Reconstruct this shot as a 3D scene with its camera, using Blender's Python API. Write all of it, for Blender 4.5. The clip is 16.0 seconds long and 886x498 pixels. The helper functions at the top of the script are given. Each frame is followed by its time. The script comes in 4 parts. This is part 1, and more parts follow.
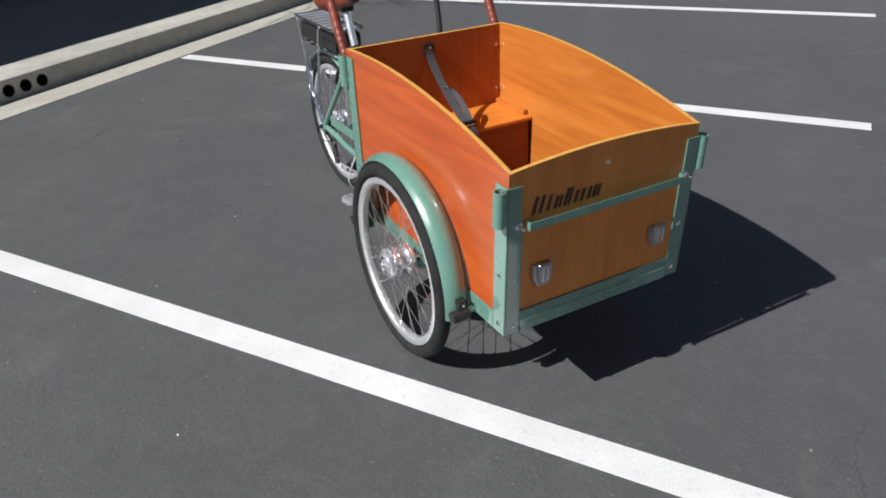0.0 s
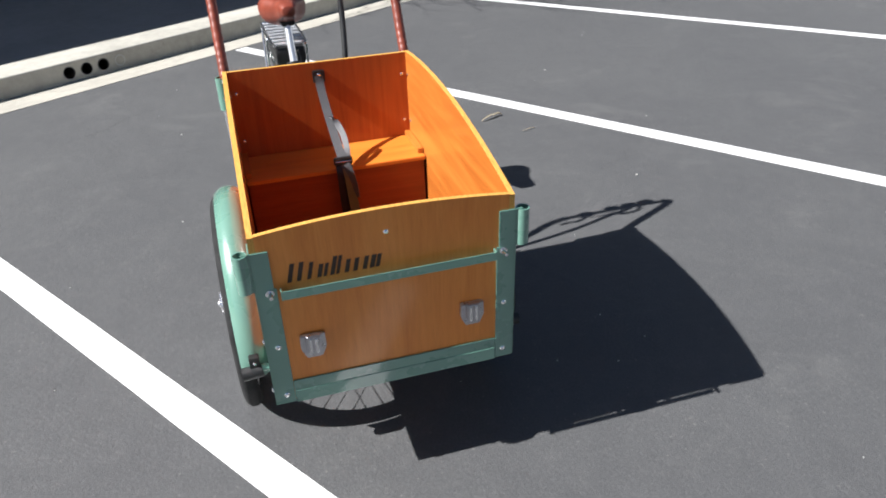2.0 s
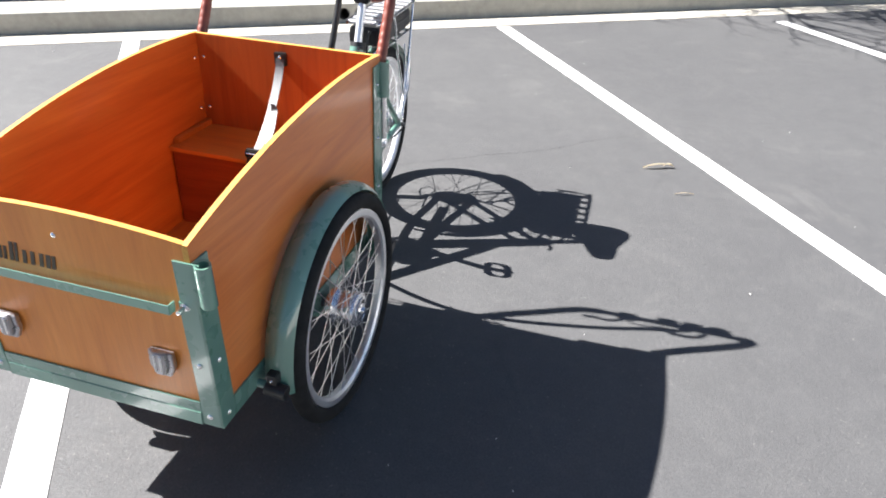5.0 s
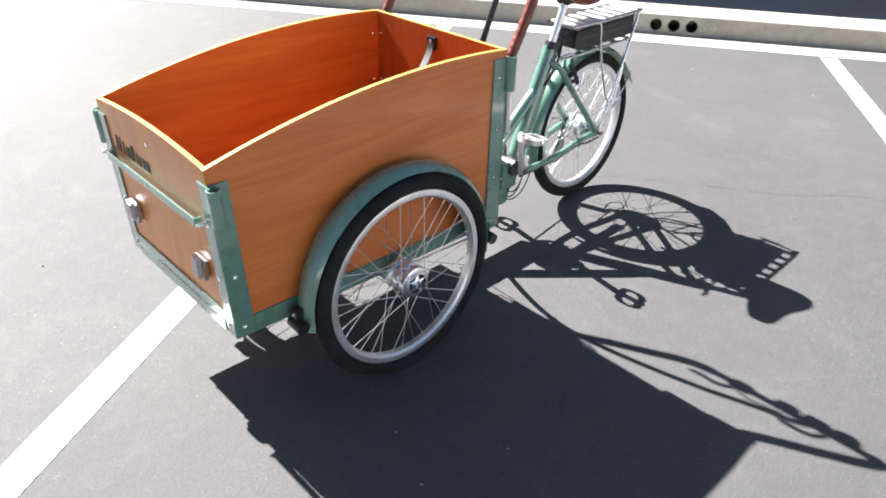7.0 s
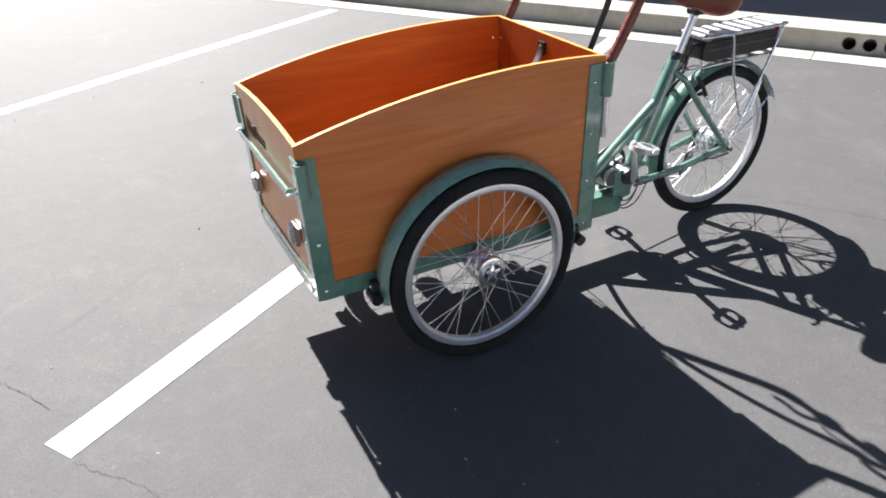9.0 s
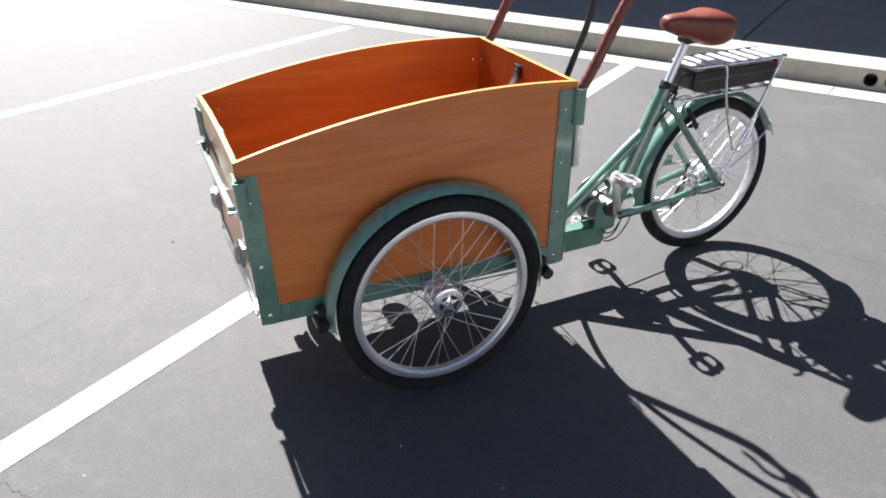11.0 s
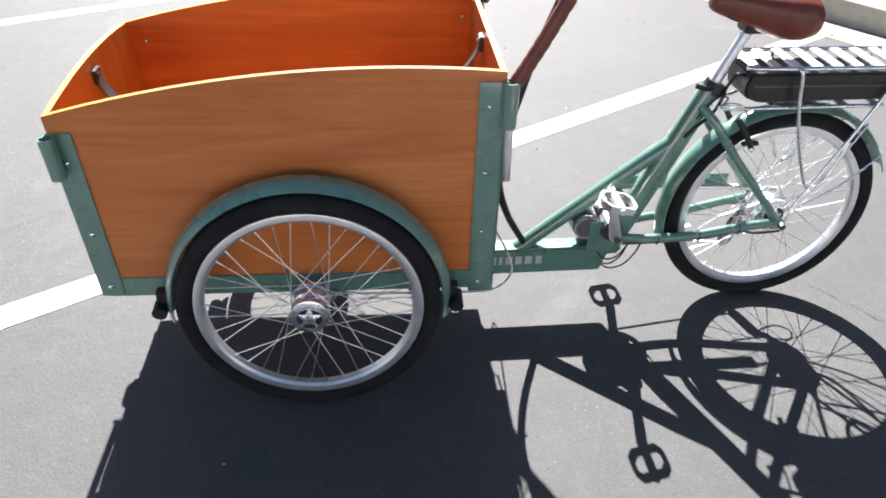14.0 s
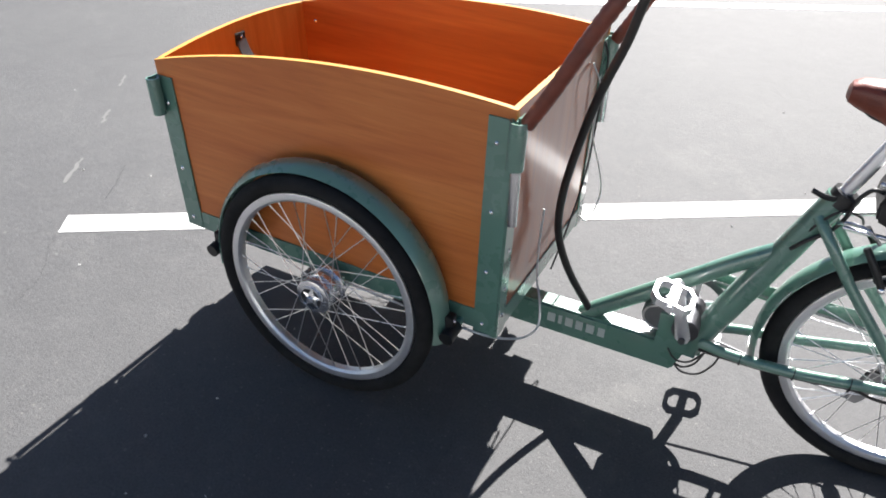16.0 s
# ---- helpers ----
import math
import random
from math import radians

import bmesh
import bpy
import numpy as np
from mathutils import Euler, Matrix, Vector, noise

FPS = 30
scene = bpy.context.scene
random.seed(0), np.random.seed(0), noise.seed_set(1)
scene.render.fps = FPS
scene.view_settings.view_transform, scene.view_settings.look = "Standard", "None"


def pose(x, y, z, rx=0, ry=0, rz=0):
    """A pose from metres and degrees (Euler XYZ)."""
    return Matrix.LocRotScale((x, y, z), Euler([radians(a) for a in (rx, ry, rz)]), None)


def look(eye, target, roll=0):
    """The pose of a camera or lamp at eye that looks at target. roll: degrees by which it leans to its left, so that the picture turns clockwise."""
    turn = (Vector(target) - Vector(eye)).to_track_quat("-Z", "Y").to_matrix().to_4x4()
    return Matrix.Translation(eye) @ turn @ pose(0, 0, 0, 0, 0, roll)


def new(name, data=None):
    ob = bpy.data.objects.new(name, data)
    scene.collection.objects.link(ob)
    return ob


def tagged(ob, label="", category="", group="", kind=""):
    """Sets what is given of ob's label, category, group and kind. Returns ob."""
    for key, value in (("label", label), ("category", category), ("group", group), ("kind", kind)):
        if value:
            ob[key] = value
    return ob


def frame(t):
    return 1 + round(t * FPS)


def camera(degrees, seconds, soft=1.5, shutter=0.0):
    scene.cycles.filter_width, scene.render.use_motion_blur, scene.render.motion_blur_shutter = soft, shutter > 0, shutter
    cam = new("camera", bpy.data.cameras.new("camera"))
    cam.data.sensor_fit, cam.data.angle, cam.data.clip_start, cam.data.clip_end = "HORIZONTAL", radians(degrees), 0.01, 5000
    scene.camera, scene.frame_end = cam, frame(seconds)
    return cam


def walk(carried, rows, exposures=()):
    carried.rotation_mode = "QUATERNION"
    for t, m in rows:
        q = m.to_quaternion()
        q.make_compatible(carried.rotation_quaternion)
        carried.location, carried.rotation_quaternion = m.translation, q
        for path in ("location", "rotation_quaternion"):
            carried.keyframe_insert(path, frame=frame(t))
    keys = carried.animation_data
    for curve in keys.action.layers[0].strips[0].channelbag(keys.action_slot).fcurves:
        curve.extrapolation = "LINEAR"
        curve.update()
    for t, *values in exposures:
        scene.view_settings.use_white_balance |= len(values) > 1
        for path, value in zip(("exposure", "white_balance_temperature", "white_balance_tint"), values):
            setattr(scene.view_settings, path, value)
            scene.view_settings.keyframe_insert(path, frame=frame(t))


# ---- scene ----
cam = camera(62.0, 16.0, soft=1.85)
PATH = [
    (0, (-1.7, 1.079, 1.368), (-0.155, 0.275, 0.385), -2.8),
    (0.5, (-1.809, 0.892, 1.377), (-0.209, 0.17, 0.419), -3.5),
    (1, (-1.9, 0.657, 1.401), (-0.254, 0.035, 0.451), -3.1),
    (1.5, (-1.864, 0.475, 1.379), (-0.195, -0.081, 0.427), -0.8),
    (2, (-1.796, 0.244, 1.4), (-0.121, -0.215, 0.408), -2.6),
    (2.5, (-1.815, -0.022, 1.393), (-0.114, -0.363, 0.398), 0.9),
    (3, (-1.826, -0.268, 1.413), (-0.099, -0.41, 0.415), 0.6),
    (3.5, (-1.705, -0.482, 1.39), (0.024, -0.463, 0.384), 0.4),
    (6, (-1.264, -1.364, 1.374), (0.194, -0.49, 0.319), 2.2),
    (6.5, (-1.182, -1.559, 1.403), (0.111, -0.461, 0.343), 1.3),
    (7, (-1.061, -1.59, 1.373), (0.121, -0.353, 0.336), 1.6),
    (7.5, (-0.932, -1.636, 1.38), (0.139, -0.301, 0.344), -0.8),
    (8, (-0.826, -1.747, 1.38), (0.094, -0.303, 0.347), 0.7),
    (8.5, (-0.84, -1.792, 1.365), (-0.102, -0.24, 0.341), -1.4),
    (9, (-0.899, -1.858, 1.375), (-0.118, -0.317, 0.368), -1.1),
    (11.5, (-0.599, -1.858, 1.344), (0.1, -0.246, 0.39), 1.1),
    (12, (-0.501, -1.755, 1.356), (0.124, -0.147, 0.344), 1.3),
    (12.5, (-0.354, -1.736, 1.352), (0.217, -0.127, 0.31), 4.1),
    (13, (-0.154, -1.763, 1.363), (0.25, -0.126, 0.288), 3.8),
    (13.5, (0.014, -1.708, 1.342), (0.283, -0.065, 0.234), 1.0),
    (14, (0.17, -1.629, 1.35), (0.324, -0.001, 0.199), 1.9),
    (14.5, (0.371, -1.638, 1.368), (0.28, -0.012, 0.206), 3.6),
    (15, (0.587, -1.639, 1.391), (0.241, -0.044, 0.234), 1.2),
    (15.5, (0.717, -1.524, 1.35), (0.182, 0.036, 0.218), 4.9),
    (16, (0.847, -1.428, 1.35), (0.115, 0.045, 0.214), 2.4),
]
EXPOSURES = [(0.0, 0.48, 6200, 11), (1.5, 1.02, 6200, 11), (3.5, 1.76, 6200, 11), (6.0, 2.18, 6450, 13), (7.5, 2.16, 6450, 13), (8.5, 2.07, 6450, 13), (9.0, 1.70, 6450, 13), (11.5, 1.78, 6450, 13),
             (12.5, 1.87, 6450, 13), (14.0, 1.99, 6400, 12), (15.3, 1.90, 6400, 12), (16.0, 1.78, 6400, 12)]
walk(cam, [(t, look(eye, target, roll)) for t, eye, target, roll in PATH], EXPOSURES)

# ---- world, sun, exposure ----
SUN = Vector((-0.046, 1.092, 1.0)).normalized()
ELEV = math.asin(SUN.z)
world = bpy.data.worlds.new("sky")
scene.world = world
world.use_nodes = True
wn, wl = world.node_tree.nodes, world.node_tree.links
sky = wn.new("ShaderNodeTexSky")
sky.sky_type = "NISHITA"
sky.sun_disc = False
sky.dust_density, sky.ozone_density = 1.2, 3.0
sky.sun_elevation, sky.sun_rotation = ELEV, math.atan2(SUN.x, SUN.y)
wl.new(sky.outputs[0], wn["Background"].inputs[0])
wn["Background"].inputs[1].default_value = 0.031
sun = new("sun", bpy.data.lights.new("sun", "SUN"))
sun.data.energy, sun.data.angle, sun.data.color = 5.0, radians(0.5), (1.0, 0.972, 0.925)
sun.matrix_world = look(SUN * 30, (0, 0, 0))


# ---- materials ----
def mat(name, rough=0.5, metal=0.0, color=(0.5, 0.5, 0.5), coat=0.0, spec=0.5):
    m = bpy.data.materials.new(name)
    m.use_nodes = True
    b = m.node_tree.nodes["Principled BSDF"]
    b.inputs["Base Color"].default_value = (*color, 1)
    b.inputs["Roughness"].default_value, b.inputs["Metallic"].default_value = rough, metal
    b.inputs["Coat Weight"].default_value, b.inputs["Coat Roughness"].default_value = coat, 0.08
    b.inputs["Specular IOR Level"].default_value = spec
    return m


class Nodes:
    """Short words for building a material's node tree."""

    def __init__(self, m):
        self.t, self.b = m.node_tree, m.node_tree.nodes["Principled BSDF"]
        self.coord = self.t.nodes.new("ShaderNodeTexCoord").outputs["Object"]

    def link(self, a, b):
        self.t.links.new(a, b)

    def mapped(self, scale, source=None, turn=(0, 0, 0)):
        n = self.t.nodes.new("ShaderNodeMapping")
        n.inputs["Scale"].default_value, n.inputs["Rotation"].default_value = scale, turn
        self.link(source or self.coord, n.inputs["Vector"])
        return n.outputs[0]

    def noise(self, scale, detail=4, rough=0.55, vec=None, distort=0.0):
        n = self.t.nodes.new("ShaderNodeTexNoise")
        n.inputs["Scale"].default_value, n.inputs["Detail"].default_value = scale, detail
        n.inputs["Roughness"].default_value, n.inputs["Distortion"].default_value = rough, distort
        self.link(vec or self.coord, n.inputs["Vector"])
        return n.outputs["Fac"]

    def cells(self, scale, vec=None, feature="F1"):
        n = self.t.nodes.new("ShaderNodeTexVoronoi")
        n.feature = feature
        n.inputs["Scale"].default_value = scale
        self.link(vec or self.coord, n.inputs["Vector"])
        return n.outputs["Distance"]

    def ramp(self, fac, *stops):
        n = self.t.nodes.new("ShaderNodeValToRGB")
        e = n.color_ramp.elements
        while len(e) < len(stops):
            e.new(0.5)
        for k, (p, c) in zip(e, stops):
            k.position, k.color = p, (c, c, c, 1) if isinstance(c, (int, float)) else (*c, 1)
        self.link(fac, n.inputs[0])
        return n.outputs[0]

    def mix(self, fac, a, b, kind="MIX"):
        n = self.t.nodes.new("ShaderNodeMix")
        n.data_type, n.blend_type = "RGBA", kind
        for s, v in ((n.inputs["Factor"], fac), (n.inputs["A"], a), (n.inputs["B"], b)):
            if isinstance(v, (int, float)):
                s.default_value = v
            elif isinstance(v, tuple):
                s.default_value = (*v, 1)
            else:
                self.link(v, s)
        return n.outputs["Result"]

    def calc(self, op, a, b):
        n = self.t.nodes.new("ShaderNodeMath")
        n.operation = op
        for s, v in zip(n.inputs, (a, b)):
            if isinstance(v, (int, float)):
                s.default_value = v
            else:
                self.link(v, s)
        return n.outputs[0]

    def color(self, c):
        self.link(c, self.b.inputs["Base Color"])

    def rough(self, c):
        self.link(c, self.b.inputs["Roughness"])

    def bump(self, h, strength=0.3, distance=0.002):
        n = self.t.nodes.new("ShaderNodeBump")
        n.inputs["Strength"].default_value, n.inputs["Distance"].default_value = strength, distance
        self.link(h, n.inputs["Height"])
        self.link(n.outputs[0], self.b.inputs["Normal"])

    def random(self):
        return self.t.nodes.new("ShaderNodeObjectInfo").outputs["Random"]


def asphalt_mat():
    m = mat("asphalt", 0.7, spec=0.50)
    n = Nodes(m)
    big = n.noise(0.55, 5, 0.6)
    mid = n.noise(7, 5, 0.65)
    grit = n.noise(170, 4, 0.75)
    c = n.ramp(big, (0.3, (0.056, 0.056, 0.060)), (0.7, (0.086, 0.086, 0.087)))
    c = n.mix(0.35, c, n.ramp(mid, (0.3, 0.040), (0.7, 0.076)), "MIX")
    c = n.mix(0.32, c, n.ramp(grit, (0.36, 0.022), (0.62, 0.116)), "MIX")
    c = n.mix(n.ramp(n.noise(31, 2), (0.72, 0.0), (0.76, 0.5)), c, (0.16, 0.155, 0.145))
    bent = n.mix(0.07, n.coord, n.t.nodes.new("ShaderNodeTexNoise").outputs["Color"])
    line = n.ramp(n.cells(0.55, bent, "DISTANCE_TO_EDGE"), (0.0, 1.0), (0.006, 0.0))
    where = n.ramp(n.noise(0.8, 3), (0.58, 0.0), (0.66, 0.18))
    c = n.mix(n.calc("MULTIPLY", line, where), c, (0.012, 0.012, 0.013))
    stain = n.ramp(n.noise(2.3, 6, 0.7, distort=0.8), (0.56, 0.0), (0.74, 0.40))
    c = n.mix(stain, c, (0.125, 0.123, 0.118))
    flake = n.ramp(n.noise(16, 6, 0.78, distort=0.5), (0.50, 0.0), (0.68, 0.16))
    c = n.mix(flake, c, (0.140, 0.138, 0.132))
    worn = n.ramp(n.noise(1.1, 4, 0.6), (0.42, 0.15), (0.62, 1.0))
    chip = n.ramp(n.noise(95, 3, 0.6), (0.64, 0.0), (0.70, 0.75))
    c = n.mix(n.calc("MULTIPLY", chip, worn), c, (0.21, 0.20, 0.185))
    pit = n.ramp(n.noise(70, 4, 0.7), (0.30, 0.8), (0.37, 0.0))
    c = n.mix(n.calc("MULTIPLY", pit, worn), c, (0.022, 0.022, 0.023))
    n.color(c)
    n.rough(n.ramp(grit, (0.3, 0.70), (0.7, 0.81)))
    coarse = n.noise(48, 6, 0.78, distort=0.4)
    n.bump(n.calc("ADD", n.calc("MULTIPLY", grit, 0.5), n.calc("MULTIPLY", coarse, 1.2)), 0.46, 0.005)
    return m


def road_paint_mat():
    m = mat("road_paint", 0.6)
    n = Nodes(m)
    wear = n.noise(38, 6, 0.7)
    fine = n.noise(220, 3, 0.7)
    c = n.ramp(n.noise(5, 4), (0.3, (0.58, 0.575, 0.56)), (0.7, (0.67, 0.665, 0.655)))
    n.color(n.mix(n.ramp(wear, (0.60, 0.0), (0.70, 0.55)), c, (0.36, 0.35, 0.33)))
    n.bump(fine, 0.5, 0.003)
    return m


def concrete_mat(name, lo, hi, warm=(1.0, 0.97, 0.9)):
    m = mat(name, 0.85)
    n = Nodes(m)
    a, b, g = n.noise(1.7, 6, 0.62), n.noise(16, 5, 0.65), n.noise(190, 2)
    lo3, hi3 = tuple(lo * k for k in warm), tuple(hi * k for k in warm)
    c = n.mix(0.5, n.ramp(a, (0.32, lo3), (0.68, hi3)), n.ramp(b, (0.3, lo3), (0.7, hi3)))
    n.color(n.mix(n.ramp(n.noise(6.0, 6, 0.75), (0.62, 0.0), (0.74, 0.4)), c, tuple(lo * 0.5 * k for k in warm)))
    n.bump(n.calc("ADD", g, b), 0.4, 0.003)
    return m


def wood_mat(name, along, tones, coat=0.35):
    """Varnished plywood, with the grain along one axis."""
    m = mat(name, 0.45, coat=coat, spec=0.35)
    n = Nodes(m)
    n.b.inputs["Coat Roughness"].default_value = 0.13
    squeeze = [9.0, 9.0, 9.0]
    squeeze[along] = 0.9
    v = n.mapped(tuple(squeeze))
    flame = n.noise(1.6, 3, 0.5, v, 1.6)
    streak = [42.0, 42.0, 42.0]
    streak[along] = 1.6
    fine = n.noise(2.4, 6, 0.7, n.mapped(tuple(streak)), 0.5)
    pores = [420.0, 420.0, 420.0]
    pores[along] = 14.0
    pore = n.noise(1.0, 2, 0.6, n.mapped(tuple(pores)))
    cloud = n.noise(3.2, 2, 0.5)
    deep, mean, light = tones
    c = n.ramp(flame, (0.28, deep), (0.5, mean), (0.72, light))
    c = n.mix(0.33, c, n.ramp(fine, (0.30, tuple(k * 0.85 for k in deep)), (0.70, light)))
    c = n.mix(n.ramp(pore, (0.56, 0.0), (0.72, 0.16)), c, tuple(k * 0.45 for k in deep))
    c = n.mix(n.ramp(cloud, (0.45, 0.0), (0.75, 0.25)), c, tuple(k * f for k, f in zip(deep, (0.98, 0.80, 0.75))))
    n.color(c)
    n.rough(n.ramp(fine, (0.2, 0.36), (0.8, 0.50)))
    n.bump(n.calc("ADD", fine, pore), 0.08, 0.001)
    return m


def edge_wood_mat():
    m = mat("plywood_edge", 0.6, spec=0.25)
    n = Nodes(m)
    ply = n.noise(9, 3, 0.6, n.mapped((1, 60, 20)))
    n.color(n.ramp(ply, (0.3, (0.44, 0.20, 0.040)), (0.7, (0.66, 0.37, 0.085))))
    return m


def paint_mat():
    m = mat("green_paint", 0.28, coat=1.0)
    n = Nodes(m)
    c = n.ramp(n.noise(6, 4), (0.3, (0.112, 0.230, 0.178)), (0.7, (0.130, 0.262, 0.204)))
    scuff = n.ramp(n.noise(45, 5, 0.7), (0.70, 0.0), (0.78, 0.45))
    n.color(n.mix(scuff, c, (0.07, 0.14, 0.105)))
    n.b.inputs["Coat IOR"].default_value = 1.7
    n.rough(n.ramp(n.noise(14, 4), (0.3, 0.22), (0.7, 0.36)))
    n.bump(n.noise(160, 2), 0.03, 0.001)
    return m


def rubber_mat():
    m = mat("tyre_rubber", 0.85, spec=0.25)
    n = Nodes(m)
    n.color(n.ramp(n.noise(22, 5, 0.65), (0.3, 0.010), (0.75, 0.024)))
    n.bump(n.noise(220, 2), 0.25, 0.001)
    return m


def metal_mat(name, color, rough):
    m = mat(name, rough, 1.0, color)
    n = Nodes(m)
    n.rough(n.ramp(n.noise(60, 4, 0.7), (0.3, max(rough - 0.06, 0.03)), (0.7, rough + 0.1)))
    n.color(n.ramp(n.noise(25, 4), (0.3, tuple(c * 0.86 for c in color)), (0.7, color)))
    return m


def leather_mat():
    m = mat("brown_leather", 0.42, coat=0.15)
    n = Nodes(m)
    n.color(n.ramp(n.noise(24, 5, 0.6), (0.3, (0.135, 0.027, 0.014)), (0.7, (0.225, 0.047, 0.024))))
    n.bump(n.cells(320), 0.25, 0.0015)
    return m


def black_mat():
    m = mat("black_plastic", 0.42)
    n = Nodes(m)
    n.color(n.ramp(n.noise(40, 4), (0.3, 0.010), (0.7, 0.022)))
    n.rough(n.ramp(n.noise(90, 3), (0.3, 0.34), (0.7, 0.52)))
    return m


def web_mat():
    m = mat("grey_webbing", 0.45)
    n = Nodes(m)
    weave = n.noise(3, 2, 0.5, n.mapped((160, 420, 160)))
    n.color(n.ramp(weave, (0.3, (0.035, 0.035, 0.037)), (0.7, (0.085, 0.083, 0.088))))
    n.bump(weave, 0.4, 0.001)
    return m


ASPHALT, ROAD_PAINT = asphalt_mat(), road_paint_mat()
CURB, GUTTER = concrete_mat("curb_concrete", 0.30, 0.47, (1.0, 0.95, 0.82)), concrete_mat("gutter_concrete", 0.27, 0.42, (1.0, 0.94, 0.80))
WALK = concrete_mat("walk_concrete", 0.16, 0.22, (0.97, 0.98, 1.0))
STUCCO = concrete_mat("stucco", 0.38, 0.48)
# one varnished wood; the board tones differ partly to follow sun and shade
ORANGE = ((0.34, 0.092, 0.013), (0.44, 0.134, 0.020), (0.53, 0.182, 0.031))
# two darker copies that paint the shade on back panel and bench front
SHADE_RUSSET = ((0.28, 0.050, 0.009), (0.37, 0.075, 0.012), (0.46, 0.105, 0.018))
SHADE_MAROON = ((0.20, 0.032, 0.008), (0.27, 0.048, 0.011), (0.34, 0.068, 0.016))
# outer veneer in two tones: lightened on the shaded side, deepened on the sunlit
LIFTED_REDDISH = ((0.50, 0.125, 0.026), (0.63, 0.186, 0.041), (0.72, 0.246, 0.062))
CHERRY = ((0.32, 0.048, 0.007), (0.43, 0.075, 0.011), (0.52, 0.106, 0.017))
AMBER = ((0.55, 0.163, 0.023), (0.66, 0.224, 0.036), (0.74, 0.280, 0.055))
# lighter, yellower copy: the sun on the bench seat is put into its colour
SUN_HONEY = ((0.47, 0.130, 0.015), (0.60, 0.186, 0.024), (0.70, 0.236, 0.036))
# redder copy, for the shade on the left panel's inner face
SHADE_RUST = ((0.36, 0.085, 0.012), (0.475, 0.121, 0.018), (0.56, 0.160, 0.027))
WOOD_X, WOOD_Y = wood_mat("varnished_wood_long", 0, ORANGE), wood_mat("varnished_sunlit_wood_cross", 1, SUN_HONEY)
WOOD_Z, WOOD_RED = wood_mat("varnished_wood_upright", 2, AMBER), wood_mat("varnished_shade_side_veneer", 0, LIFTED_REDDISH, 0.5)
WOOD_CHERRY, WOOD_TAIL = wood_mat("varnished_sun_side_veneer", 0, CHERRY, 0.8), wood_mat("varnished_tail_board", 2, SHADE_RUSSET, 1.0)
WOOD_BACK, WOOD_BENCH = wood_mat("varnished_shaded_back_board", 2, SHADE_RUSSET), wood_mat("varnished_shaded_bench_board", 1, SHADE_MAROON)
WOOD_RUST = wood_mat("varnished_shaded_inner_board", 0, SHADE_RUST)
EDGE = edge_wood_mat()
GREEN, RUBBER, LEATHER, BLACK, WEB = paint_mat(), rubber_mat(), leather_mat(), black_mat(), web_mat()
CHROME = metal_mat("chrome", (0.86, 0.865, 0.88), 0.18)
ALLOY = metal_mat("brushed_alloy", (0.92, 0.925, 0.94), 0.34)
SATIN = metal_mat("satin_alloy", (0.92, 0.92, 0.93), 0.52)
ALLOY.node_tree.nodes["Principled BSDF"].inputs["Metallic"].default_value = 0.8
HUB_METAL = metal_mat("bright_hub_alloy", (0.90, 0.90, 0.92), 0.20)
HUB_METAL.node_tree.nodes["Principled BSDF"].inputs["Metallic"].default_value = 0.85
LATCH_METAL = metal_mat("grey_zinc", (0.50, 0.50, 0.53), 0.30)
STEEL = metal_mat("spoke_steel", (0.80, 0.80, 0.80), 0.30)
CHAIN_STEEL = metal_mat("dull_chain_steel", (0.30, 0.30, 0.31), 0.42)
MOTOR_GREY = metal_mat("cast_grey", (0.24, 0.25, 0.26), 0.36)
DARK_METAL = metal_mat("dark_metal", (0.13, 0.13, 0.14), 0.4)
INK = mat("dark_brown_ink", 0.55, color=(0.040, 0.016, 0.009))
WHITE = mat("white_print", 0.5, color=(0.50, 0.56, 0.53))
CABLE_WHITE = mat("pale_cable", 0.45, color=(0.55, 0.56, 0.55))


# ---- mesh helpers ----
def part(name, bm, material, parent=None, label="", smooth=True):
    me = bpy.data.meshes.new(name)
    bmesh.ops.recalc_face_normals(bm, faces=bm.faces)
    bm.to_mesh(me)
    bm.free()
    if smooth:
        me.shade_smooth()
        me.set_sharp_from_angle(angle=radians(38))
    for x in material if isinstance(material, tuple) else (material,):
        me.materials.append(x)
    ob = new(name, me)
    if parent:
        ob.parent = parent
    return tagged(ob, label) if label else ob


def add_box(bm, x0, x1, y0, y1, z0, z1, bevel=0.0, m=None):
    r = bmesh.ops.create_cube(bm, size=1)
    vs = r["verts"]
    for v in vs:
        v.co = ((x0 + x1) / 2 + v.co.x * (x1 - x0), (y0 + y1) / 2 + v.co.y * (y1 - y0), (z0 + z1) / 2 + v.co.z * (z1 - z0))
    if bevel:
        es = list({e for v in vs for e in v.link_edges})
        vs = list({v for f in bmesh.ops.bevel(bm, geom=es, offset=bevel, segments=2, affect="EDGES")["faces"] for v in f.verts})
    if m is not None:
        bmesh.ops.transform(bm, matrix=m, verts=vs)
    return bm


def box(*a, **k):
    return add_box(bmesh.new(), *a, **k)


def smooth_path(pts, per=8):
    """Points of a soft curve through pts."""
    p = [Vector(q) for q in pts]
    p = [2 * p[0] - p[1], *p, 2 * p[-1] - p[-2]]
    out = []
    for a, b, c, d in zip(p, p[1:], p[2:], p[3:]):
        for i in range(per):
            t = i / per
            out.append(0.5 * (2 * b + (c - a) * t + (2 * a - 5 * b + 4 * c - d) * t * t + (3 * b - a - 3 * c + d) * t ** 3))
    return out + [p[-2]]


